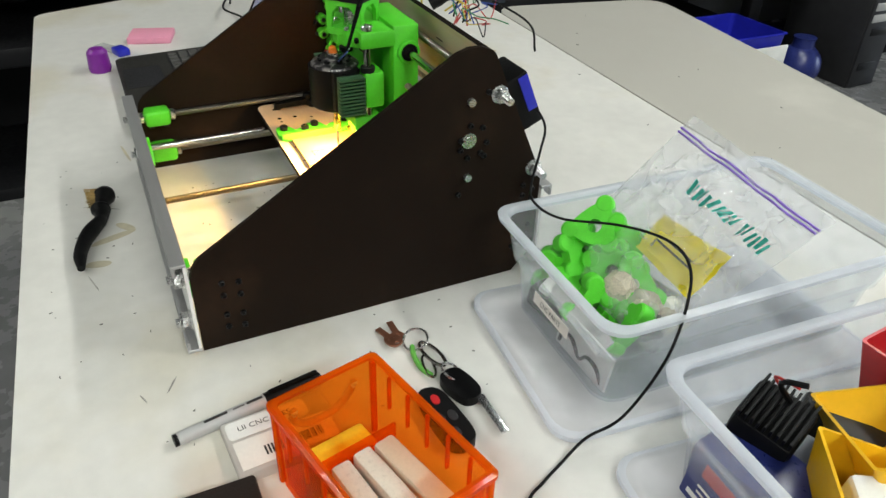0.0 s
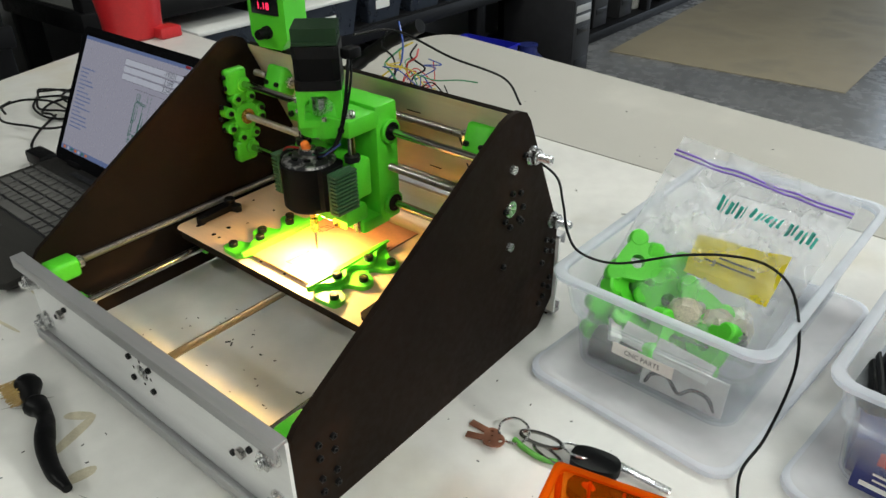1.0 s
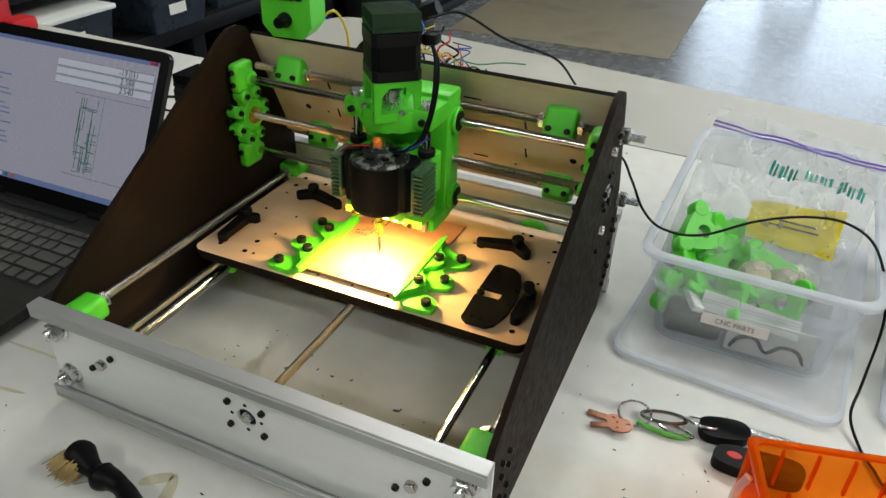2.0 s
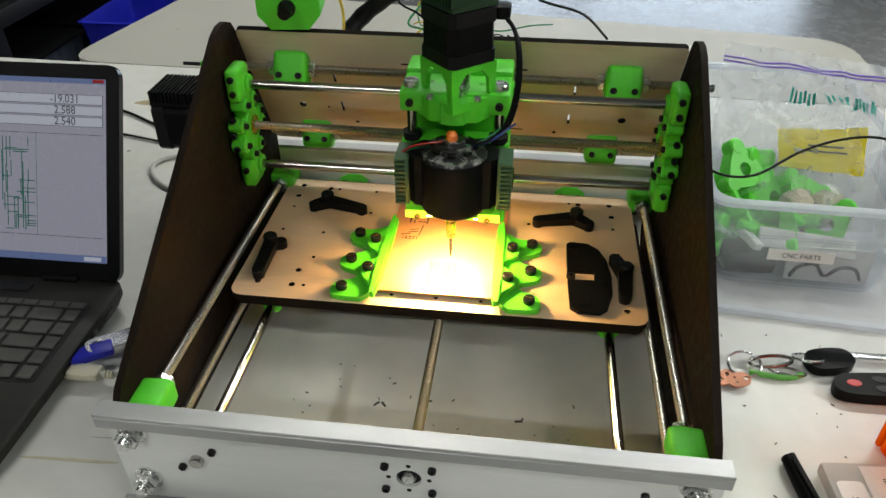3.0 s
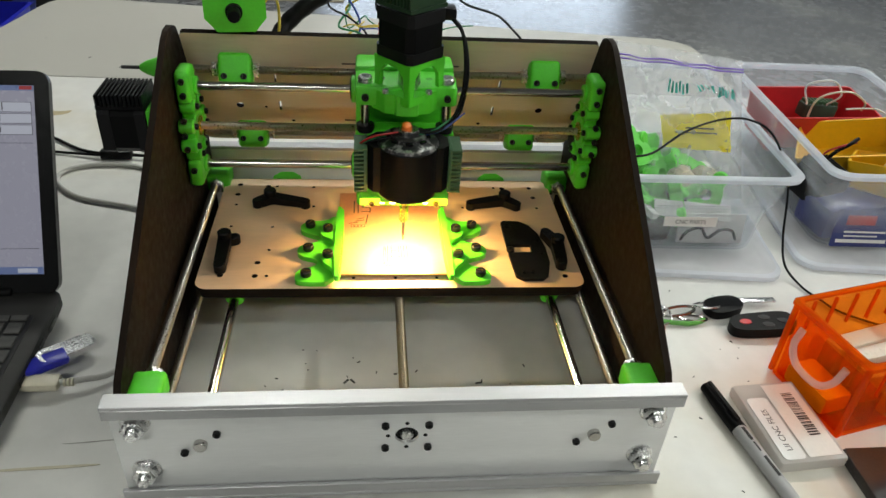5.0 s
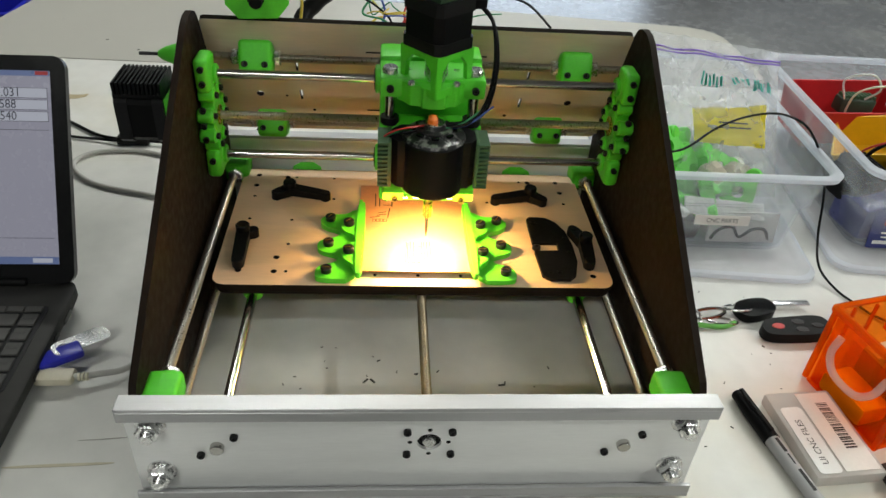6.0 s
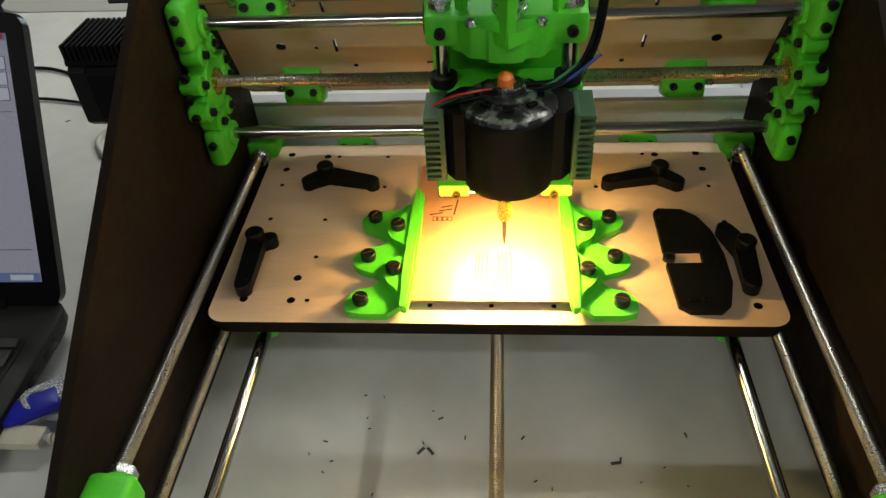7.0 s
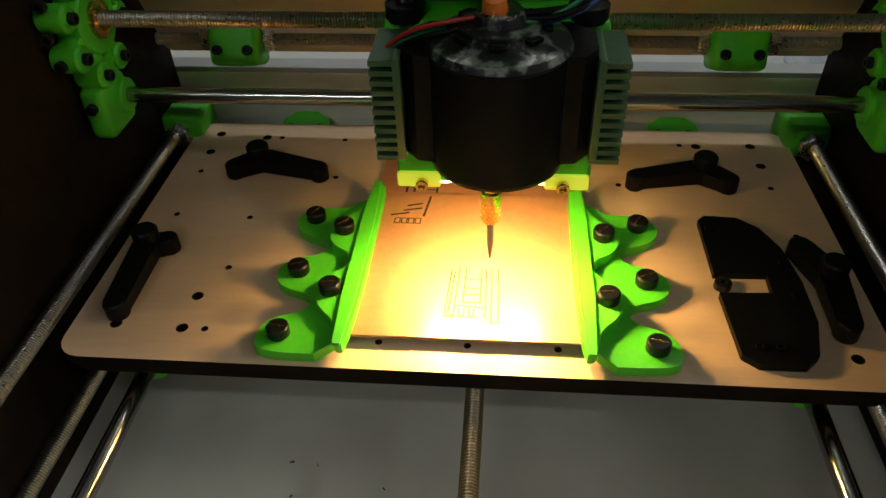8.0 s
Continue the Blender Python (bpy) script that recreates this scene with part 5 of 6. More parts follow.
for x, w in ((0.004, 0.014), (-0.010, 0.010), (-0.030, 0.020)):
    bm = B()
    box(bm, (x, 0, 0.0062), (w, 0.0028 if w > 0.012 else 0.0014, 0.0002))
    part("print_bar", bm, INK, pen)

case = thing("plastic_case", pose(0.3345, 0.0435, 0, 0, 0, 4), "clear plastic case of files with white labels", "case")
bm = B()
box(bm, (0, 0, 0.0062), (0.060, 0.088, 0.0122), 0.0026)
part("shell", bm, MILKY, case)
bm = B()
plate(bm, [(-0.004, -0.040), (0.026, -0.040), (0.026, 0.040), (-0.004, 0.040)], 0.0003, pose(0, 0, 0.0126))
lab = part("label", bm, PAPER, case, "white label with a bar code")
rng = random.Random(5)
y = -0.018
while y < 0.030:
    w = rng.choice((0.0006, 0.0011, 0.0016))
    bm = B()
    box(bm, (0.014, y, 0.0130), (0.010, w, 0.0001))
    part("print_bar", bm, INK, lab, smooth=0)
    y += w + rng.choice((0.0007, 0.0012))
bm = B()
plate(bm, rounded(-0.026, -0.041, -0.0065, 0.026, 0.004), 0.0006, pose(0, 0, 0.0126))
lab2 = part("label", bm, WHITE, case, "rounded white label strip")
text_part("writing", "LII CNC FILES", 0.0076, INK, lab2, pose(-0.0165, -0.010, 0.0134, 0, 0, 90))

orange = thing("parts_box", pose(0.4335, 0.0890, 0, 0, 0, 13), "clear orange plastic box holding pale plastic cases", "box")


def shell(bm, w, d, h, wall, taper, lift=0.0, r=0.006, rim=0.0):
    """An open box with thin sloping walls."""
    def ring(ins, z, grow=0.0):
        return [Vector((x, y, z)) for x, y in rounded(-w / 2 + ins - grow, -d / 2 + ins - grow, w / 2 - ins + grow, d / 2 - ins + grow, max(0.001, r - ins * 0.2))]
    loft(bm, [ring(taper, lift), ring(0, h + lift), ring(0, h + lift, rim), ring(wall, h + lift + (0.003 if rim else 0)), ring(wall + 0.0002, h + lift - 0.002), ring(taper + wall, lift + wall)], True, True)


bm = B()
shell(bm, 0.142, 0.088, 0.084, 0.0022, 0.0015, 0.0005, 0.005)
part("shell", bm, ORANGE, orange, smooth=20)
bm = B()
rim_loops = [[Vector((x, y, z)) for x, y in rounded(-0.071 + i, -0.044 + i, 0.071 - i, 0.044 - i, 0.005)] for i, z in ((-0.0006, 0.0800), (-0.0030, 0.0812), (-0.0030, 0.0850), (-0.0004, 0.0866), (0.0028, 0.0858), (0.0030, 0.0835))]
loft(bm, rim_loops, False, False)
part("rim", bm, ORANGE_EDGE, orange, "darker orange rolled rim", smooth=30)
for px, py in ((-0.0695, -0.0425), (0.0695, -0.0425), (0.0695, 0.0425), (-0.0695, 0.0425)):
    bm = B()
    box(bm, (px, py, 0.041), (0.0050, 0.0050, 0.078), 0.0018)
    part("corner_post", bm, ORANGE_EDGE, orange)
for k in range(5):
    for py in (-0.0432, 0.0432):
        bm = B()
        box(bm, (-0.048 + 0.024 * k, py, 0.062), (0.0022, 0.0034, 0.034), 0.0008)
        part("rib", bm, ORANGE_EDGE, orange)
bm = B()
box(bm, (-0.036, 0, 0.022), (0.0022, 0.080, 0.040))
part("divider", bm, ORANGE, orange)
bm = B()
sweep(bm, [(-0.0715, 0.026, 0.066), (-0.0775, 0.024, 0.050), (-0.0795, 0.012, 0.038), (-0.0795, -0.012, 0.038), (-0.0775, -0.024, 0.050), (-0.0715, -0.026, 0.066)], 0.0032, 10)
part("grip", bm, LID, orange, "frosted white grip loop")
for x, y, z, w, d, h, rz in ((0.012, 0.026, 0.022, 0.084, 0.018, 0.030, 3), (0.016, 0.004, 0.024, 0.088, 0.016, 0.034, 1), (0.014, -0.016, 0.022, 0.086, 0.016, 0.032, -2), (0.020, -0.034, 0.016, 0.080, 0.012, 0.022, 2)):
    bm = B()
    box(bm, (0, 0, 0), (w, d, h), 0.003)
    solo("clear_case", bm, material("milky plastic", (0.72, 0.66, 0.56), 0.3, vary=0.08, scale=25) if z == 0.024 else bpy.data.materials.get("milky plastic") or CREAM, pose(0.4335, 0.0890, 0, 0, 0, 13) @ pose(x, y, z + 0.004, 0, 0, rz), "milky plastic case lying in the orange box", "case", group="milky cases")
bm = B()
box(bm, (0, 0, 0), (0.030, 0.050, 0.020), 0.004)
solo("yellow_insert", bm, YELLOW, pose(0.4335, 0.0890, 0, 0, 0, 13) @ pose(-0.054, 0.004, 0.0135), "yellow insert in the orange box", "insert")
bm = B()
box(bm, (0.462, -0.062, 0.006), (0.190, 0.150, 0.012), 0.003)
solo("dark_folder", bm, material("dark leather", (0.018, 0.014, 0.012), 0.5, vary=0.2, scale=30, bump=0.3, bump_scale=500), pose(0, 0, 0), "dark flat folder lying on the table", "folder")

keys = thing("key_ring", pose(0.3075, 0.1885, 0), "bunch of car keys with clip and copper key", "keys")


def at(p):
    return (p[0] - 0.30, p[1] - 0.19, p[2])


bm = B()
plate(bm, soften([(-0.007, -0.006), (0.007, -0.006), (0.008, 0.004), (0.0, 0.010), (-0.008, 0.004)], 2), 0.002, pose(-0.052, -0.012, 0.002, 0, 0, 50), [circle(0, 0.003, 0.0022, 10)])
box(bm, (-0.066, -0.010, 0.0025), (0.022, 0.0065, 0.0018), 0.0004, None)
part("copper_key", bm, COPPER_KEY, keys, "small copper key")
for kx, ky, kz, turn in ((-0.046, -0.018, 0.0050, 15),):
    bm = B()
    plate(bm, soften([(-0.010, -0.007), (0.006, -0.008), (0.011, 0.0), (0.006, 0.008), (-0.010, 0.007)], 2), 0.0018, pose(kx, ky, kz, 4, -6, turn), [circle(0.006, 0, 0.0022, 10), circle(-0.003, 0.003, 0.0012, 8), circle(-0.003, -0.003, 0.0012, 8)])
    box(bm, (-0.018, 0, 0.0009), (0.016, 0.0060, 0.0016), 0.0003, pose(kx, ky, kz, 4, -6, turn))
    part("copper_key", bm, COPPER_KEY, keys, "small pierced copper key")


def ring_loop(c, rx, ry, tilt_x=0.0, r=0.0012, turn=0.0):
    bm = B()
    m = Matrix.Translation(at(c)) @ pose(0, 0, 0, tilt_x, 0, turn)
    pts = [m @ Vector((rx * math.cos(radians(i)), ry * math.sin(radians(i)), 0)) for i in range(0, 361, 20)]
    sweep(bm, pts, r, 8, 3)
    return bm


part("split_ring", ring_loop((0.262, 0.191, 0.007), 0.014, 0.012, 20), ZINC, keys)
part("split_ring", ring_loop((0.318, 0.204, 0.008), 0.013, 0.011, -25), ZINC, keys)
part("carabiner", ring_loop((0.286, 0.198, 0.006), 0.019, 0.006, 6, 0.0018, 12), STEEL, keys)
part("carabiner", ring_loop((0.298, 0.189, 0.004), 0.015, 0.005, -8, 0.0014, -8), STEEL, keys)
bm = B()
sweep(bm, [at(p) for p in ((0.266, 0.186, 0.003), (0.280, 0.182, 0.004), (0.296, 0.182, 0.003), (0.310, 0.186, 0.004))], 0.0026, 8)
part("cord", bm, LANYARD, keys)
bm = B()
plate(bm, soften([(-0.022, -0.008), (-0.012, -0.013), (0.012, -0.012), (0.020, -0.006), (0.020, 0.006), (0.012, 0.012), (-0.012, 0.013), (-0.022, 0.008)], 2), 0.009, pose(0.037, 0.013, 0.002, 0, 0, 14))
part("key_head", bm, BLACK, keys)
bm = B()
box(bm, (0.075, 0.0235, 0.006), (0.046, 0.0075, 0.0022), 0.0006, None)
part("key_blade", bm, ZINC, keys)
bm = B()
plate(bm, soften([(-0.036, -0.006), (-0.030, -0.014), (0.0, -0.016), (0.028, -0.015), (0.036, -0.008), (0.036, 0.006), (0.028, 0.012), (0.0, 0.011), (-0.030, 0.009)], 2), 0.011, pose(0.064, -0.014, 0.001, 0, 0, 3))
remote = part("remote", bm, BLACK, keys, "black car remote with a red button")
for dx, dy, mt, rx in ((-0.018, -0.003, RED, 0.0052), (0.004, 0.003, GREY_DARK, 0.0055), (0.004, -0.008, GREY_DARK, 0.0055), (0.022, -0.002, GREY_DARK, 0.0050)):
    bm = B()
    lathe(bm, [(rx, 0), (rx * 0.9, 0.0008), (0, 0.0010)], pose(0.064 + dx, -0.014 + dy, 0.0119) @ Matrix.Diagonal((1.2, 0.75, 1, 1)), 16, caps=False)
    part("button", bm, mt, remote)


# ---- storage boxes with their lids under them ----
def storage_box(x, y, turn, label):
    m = pose(x, y, 0.0, 0, 0, turn)
    lid_t = thing("box_lid", m @ pose(0.004, -0.020, 0, 0, 0, -3.5), "frosted plastic lid lying flat under the storage box", "lid", group="box lids")
    bm = B()
    loft(bm, [[Vector((px, py, z)) for px, py in rounded(-0.104 + i, -0.170 + i, 0.104 - i, 0.170 - i, 0.022)] for i, z in ((0.0, 0.0005), (0.0, 0.0060), (0.004, 0.0085), (0.012, 0.0085), (0.014, 0.0070))])
    part("panel", bm, LID, lid_t)
    bm = B()

    def lid_ring(i, z):
        return [Vector((px, py, z)) for px, py in rounded(-0.104 + i, -0.170 + i, 0.104 - i, 0.170 - i, 0.022)]
    loft(bm, [lid_ring(-0.0002, 0.0006), lid_ring(-0.0016, 0.0020), lid_ring(-0.0016, 0.0072), lid_ring(0.0015, 0.0090), lid_ring(0.0030, 0.0090)], False, False)
    part("rim", bm, BIN_RIM, lid_t)
    t = thing("storage_box", m @ pose(0, 0, 0.0090) @ Matrix.Diagonal((1, 1, 1.06, 1)), label, "storage box", group="storage boxes")
    bm = B()

    def ring(ins, z, r=0.02):
        return [Vector((px, py, z)) for px, py in rounded(-0.101 + ins, -0.168 + ins, 0.101 - ins, 0.168 - ins, r)]
    loft(bm, [ring(0.023, 0.0), ring(0.021, 0.003), ring(0.0160, 0.056), ring(0.0120, 0.0572), ring(0.0050, 0.0960), ring(0.0068, 0.0960), ring(0.0138, 0.0588), ring(0.0178, 0.0576), ring(0.0228, 0.0040)])
    part("shell", bm, BIN, t, smooth=30)
    bm = B()
    loft(bm, [ring(0.0048, 0.0930), ring(-0.0010, 0.0940), ring(-0.0020, 0.0985), ring(0.0000, 0.1000), ring(0.0050, 0.1000), ring(0.0067, 0.0980), ring(0.0067, 0.0930), ring(0.0048, 0.0930)], False, False)
    part("rim", bm, BIN_RIM, t, "frosted rolled rim")
    return t


box1 = storage_box(0.3455, 0.448, -2.4, "clear storage box full of green parts in a zip bag")
box2 = storage_box(0.5880, 0.449, -3.5, "clear storage box holding red and yellow trays")
bm = B()
plate(bm, [(-0.030, -0.0055), (0.030, -0.0055), (0.030, 0.0055), (-0.030, 0.0055)], 0.0004, Matrix.Translation((-0.006, -0.1520, 0.0390)) @ pose(0, 0, 0, 84))
lb = part("label", bm, PAPER, box1, "white paper label")
text_part("writing", "CNC PARTS", 0.0066, INK, lb, Matrix.Translation((-0.006, -0.1525, 0.0390)) @ pose(0, 0, 0, 84) @ pose(0, 0, 0.0005))
bm = B()
plate(bm, rounded(-0.046, -0.022, 0.046, 0.022, 0.002), 0.0004, Matrix.Translation((-0.020, -0.1472, 0.0245)) @ pose(0, 0, 0, 81))
st = part("sticker", bm, NAVY, box2, "blue product sticker with plain shapes")
for x, v, w, h, mt in ((-0.016, 0.010, 0.034, 0.011, RED), (-0.008, -0.004, 0.050, 0.002, PAPER), (-0.012, -0.009, 0.040, 0.0016, PAPER), (-0.010, -0.015, 0.060, 0.004, WHITE), (0.030, 0.002, 0.012, 0.010, YELLOW_BIN)):
    bm = B()
    box(bm, (0, 0, 0), (w, h, 0.0003), 0, Matrix.Translation((-0.020, -0.1476, 0.0245)) @ pose(0, 0, 0, 81) @ pose(x, v, 0.0004))
    part("print_shape", bm, mt, st, smooth=0)


def printed_piece(p, turn, k):
    """A knobbly green bracket with a bearing hole."""
    rg = random.Random(k)
    bm = B()
    lobes = 3 + k % 3
    out = []
    for i in range(lobes * 2):
        rr = 0.024 if i % 2 == 0 else 0.0155
        out.append((rr * math.cos(math.pi * i / lobes), rr * math.sin(math.pi * i / lobes)))
    plate(bm, soften(out, 2), 0.013, pose(0, 0, -0.0065), [circle(0, 0, 0.0055, 16)])
    for i in range(lobes):
        an = 2 * math.pi * i / lobes
        cyl(bm, (0.019 * math.cos(an), 0.019 * math.sin(an), -0.0069), (0.019 * math.cos(an), 0.019 * math.sin(an), 0.0069), 0.0074, 16, 0.0016)
    bmesh.ops.scale(bm, vec=(1.25, 1.25, 1.15), verts=bm.verts[:])
    ob = solo("printed_part", bm, GREEN, Matrix.Translation(p) @ pose(0, 0, 0, *turn), "bright green printed bracket in the zip bag", "printed part", group="green printed parts", smooth=25)
    return ob


for k, (p, turn) in enumerate((((0.283, 0.374, 0.096), (40, 25, 10)), ((0.305, 0.392, 0.084), (65, -20, 60)), ((0.281, 0.366, 0.068), (25, 50, 30)), ((0.349, 0.374, 0.070), (48, 6, 25)), ((0.336, 0.344, 0.046), (15, 70, 0)), ((0.274, 0.350, 0.042), (80, 10, 50)), ((0.372, 0.352, 0.052), (40, -50, 15)), ((0.306, 0.352, 0.046), (10, 15, 45)), ((0.318, 0.376, 0.066), (50, 40, 5)))):
    printed_piece(p, turn, k)
rng = random.Random(12)
for k in range(16):
    bm = B()
    s = rng.uniform(0.010, 0.020)
    lathe(bm, [(s * 0.7, 0), (s, s * 0.4), (s * 0.85, s * 1.2), (s * 0.3, s * 1.4)], seg=10)
    solo("small_fitting", bm, (TAN_PLASTIC, WHITE, TAN_PLASTIC, GREY_DARK)[k % 4], Matrix.Translation((0.335 + 0.060 * rng.random(), 0.366 + 0.05 * rng.random(), 0.046 + 0.024 * rng.random())) @ pose(0, 0, 0, rng.uniform(0, 180), rng.uniform(0, 180)), "small beige fitting in the zip bag", "fitting", group="small fittings")
for k, (p, s, turn, mt, nm, lb_t) in enumerate((
    ((0.296, 0.330, 0.024), (0.056, 0.030, 0.026), (0, 8, 12), BLACK, "black_housing", "black plastic housing at the bottom of the box"),
    ((0.290, 0.400, 0.024), (0.070, 0.040, 0.022), (0, -6, -20), GREY_DARK, "black_housing", "dark grey housing at the bottom of the box"),
    ((0.345, 0.320, 0.050), (0.090, 0.020, 0.003), (40, 4, -4), BOARD_GREY, "perforated_strip", "white perforated strip lying over the parts"),
    ((0.292, 0.324, 0.050), (0.012, 0.030, 0.008), (10, 20, 30), BOARD_GREY, "white_block", "white plastic block among the parts"),
    ((0.312, 0.405, 0.026), (0.110, 0.060, 0.030), (0, 0, 8), GREY_DARK, "dark_pouch", "dark pouch of parts in the box"),
    ((0.368, 0.3125, 0.031), (0.078, 0.003, 0.036), (-9, 0, -1.5), BOARD_GREY, "printed_card", "grey printed card standing against the box front"),
)):
    bm = B()
    box(bm, (0, 0, 0), s, min(s) * 0.2)
    if nm == "perforated_strip":
        for i in range(11):
            for j in (-0.005, 0.004):
                box(bm, (-0.038 + 0.0076 * i, j, 0.0016), (0.005, 0.005, 0.0010))
    solo(nm, bm, mt, Matrix.Translation(p) @ pose(0, 0, 0, *turn), lb_t, nm.replace("_", " "))
bm = B()
sweep(bm, [(0.334, 0.3100, 0.017), (0.340, 0.3085, 0.030), (0.354, 0.3080, 0.034), (0.366, 0.3095, 0.020), (0.378, 0.3080, 0.031), (0.392, 0.3080, 0.030), (0.400, 0.3095, 0.017)], 0.0018)
solo("jumper_cable", bm, BLACK, Matrix(), "black looped lead against the box front", "cable")

# zip bag leaning out of the box
bag = thing("zip_bag", Matrix(), "clear zip bag with violet zip holding green parts", "bag")
rng = random.Random(31)


def bag_point(u, v, side):
    lo = Vector((0.246, 0.350, 0.046)).lerp(Vector((0.414, 0.346, 0.050)), u)
    hi = Vector((0.2700, 0.483, 0.190)).lerp(Vector((0.4420, 0.486, 0.166)), u)
    p = lo.lerp(hi, v)
    swell = math.sin(math.pi * u) ** 0.6 * math.sin(math.pi * min(1, v * 1.15)) ** 0.7 if 0 < u < 1 and v < 0.87 else 0
    n = Vector((0.05, -0.55, 0.83))
    p += n * (0.020 * swell if side > 0 else -0.022 * swell)
    w = noise.noise(Vector((u * 5, v * 6, side * 3.1))) * 0.010
    for f, a in ((5, 0.0060), (11, 0.0028), (19, 0.0012)):
        q = noise.noise(Vector((u * f + v * f * 0.7, v * f * 0.8 - u * f * 0.5, side * 5 + f)))
        w += a * (1 - 2 * min(1, 2.2 * abs(q)))
    edge = min(1.0, 8 * min(u, 1 - u)) if v < 0.87 else 0.25
    return p + n * w * edge


for side in (1, -1):
    bm = B()
    NU, NV = 64, 72
    grid = [[bm.verts.new(bag_point(i / NU, j / NV, side)) for i in range(NU + 1)] for j in range(NV + 1)]
    for j in range(NV):
        for i in range(NU):
            bm.faces.new((grid[j][i], grid[j][i + 1], grid[j + 1][i + 1], grid[j + 1][i]))
    part("film", bm, BAG, bag, smooth=40)
for v, mt in ((0.895, VIOLET), (0.915, VIOLET)):
    bm = B()
    sweep(bm, [bag_point(i / 14, v, 1) + Vector((0, -0.0006, 0.001)) for i in range(15)], 0.0011, 6, 3)
    part("zip_strip", bm, mt, bag, "violet zip strip")
for k in range(20):
    if k % 7 == 6:
        continue
    u = 0.40 + 0.027 * k
    w = (0.017, 0.011, 0.020, 0.013)[k % 4]
    lo_v, hi_v = (0.655, 0.725) if k % 3 else (0.665, 0.735)
    off = Vector((0, -0.0022, 0.0032))
    bm = B()
    bm.faces.new([bm.verts.new(bag_point(a, b, 1) + off) for a, b in ((u, lo_v), (u + w, lo_v), (u + w, hi_v), (u, hi_v))])
    bmesh.ops.solidify(bm, geom=bm.faces[:], thickness=0.0002)
    part("print_bar", bm, TEAL, bag, smooth=0)
bm = B()
GRID = [[bm.verts.new(Vector((0.324, 0.391, 0.095)).lerp(Vector((0.405, 0.384, 0.091)), i / 8).lerp(Vector((0.323, 0.418, 0.123)).lerp(Vector((0.409, 0.418, 0.128)), i / 8), j / 8) + Vector((0, -0.5, 0.8)) * 0.0050 * noise.noise(Vector((i * 0.6, j * 0.6, 2)))) for i in range(9)] for j in range(9)]
for j in range(8):
    for i in range(8):
        bm.faces.new((GRID[j][i], GRID[j][i + 1], GRID[j + 1][i + 1], GRID[j + 1][i]))
bmesh.ops.solidify(bm, geom=bm.faces[:], thickness=0.0004)
slip = solo("paper_slip", bm, YELLOW, Matrix(), "yellow paper slip inside the zip bag", "paper")
for x, w, v in ((0.345, 0.050, 0.40), (0.350, 0.034, 0.52)):
    bm = B()
    box(bm, (0, 0, 0), (w, 0.0020, 0.0003), 0, Matrix.Translation((x + 0.018, 0.388 + 0.031 * v - 0.0030, 0.093 + 0.033 * v + 0.0036)) @ pose(0, 0, 0, 42, 0, -5))
    part("print_bar", bm, INK, slip, smooth=0)

# second box: trays and parts
def tray(name, m, w, d, h, mt, label):
    bm = B()
    shell(bm, w, d, h, 0.0025, 0.008, 0, 0.004)
    return solo(name, bm, mt, m, label, "tray", group="small parts trays", smooth=20)


tray("parts_tray", pose(0.578, 0.522, 0.045, 6, 0, 2), 0.150, 0.085, 0.055, RED, "red plastic parts tray in the storage box")
tray("parts_tray", pose(0.590, 0.428, 0.054, 14, -18, -32), 0.110, 0.080, 0.040, YELLOW_BIN, "yellow plastic parts tray tipped on its side")
tray("parts_tray", pose(0.612, 0.362, 0.042, -10, -8, -40), 0.100, 0.075, 0.045, YELLOW_BIN, "yellow plastic parts tray holding a pale block")
for k, (p, s, turn, mt, nm, lb_t) in enumerate((
    ((0.520, 0.372, 0.056), (0.048, 0.050, 0.038), (10, 8, 20), BLACK, "fan_motor", "black finned motor in the storage box"),
    ((0.556, 0.346, 0.034), (0.110, 0.056, 0.040), (0, 0, 8), NAVY, "blue_pack", "dark blue pack at the bottom of the box"),
    ((0.548, 0.440, 0.040), (0.090, 0.026, 0.022), (0, 10, 30), GREY_DARK, "grey_module", "grey plastic module in the storage box"),
    ((0.612, 0.360, 0.072), (0.040, 0.026, 0.030), (0, 10, -30), PAPER, "pale_block", "pale block in the yellow tray"),
    ((0.588, 0.522, 0.086), (0.050, 0.020, 0.020), (0, 4, 4), material("dark circuit", (0.02, 0.05, 0.03), 0.5, vary=0.3, scale=60), "circuit_module", "dark green circuit module in the red tray"),
    ((0.590, 0.480, 0.030), (0.140, 0.100, 0.034), (0, 0, -6), GREY_DARK, "dark_pouch", "dark pouch of parts in the box"),
)):
    bm = B()
    box(bm, (0, 0, 0), s, min(s) * 0.15)
    device = solo(nm, bm, mt, Matrix.Translation(p) @ pose(0, 0, 0, *turn), lb_t, nm.replace("_", " "))
    if nm == "circuit_module":
        for i in range(8):
            bm = B()
            box(bm, (-0.021 + 0.006 * i, 0, 0.012), (0.003, 0.016, 0.004))
            part("chip", bm, GREEN_DARK, device)
    if nm == "fan_motor":
        for i in range(9):
            bm = B()
            box(bm, (-0.020 + 0.005 * i, 0, 0.0225), (0.002, 0.046, 0.007))
            part("fin", bm, BLACK, device)
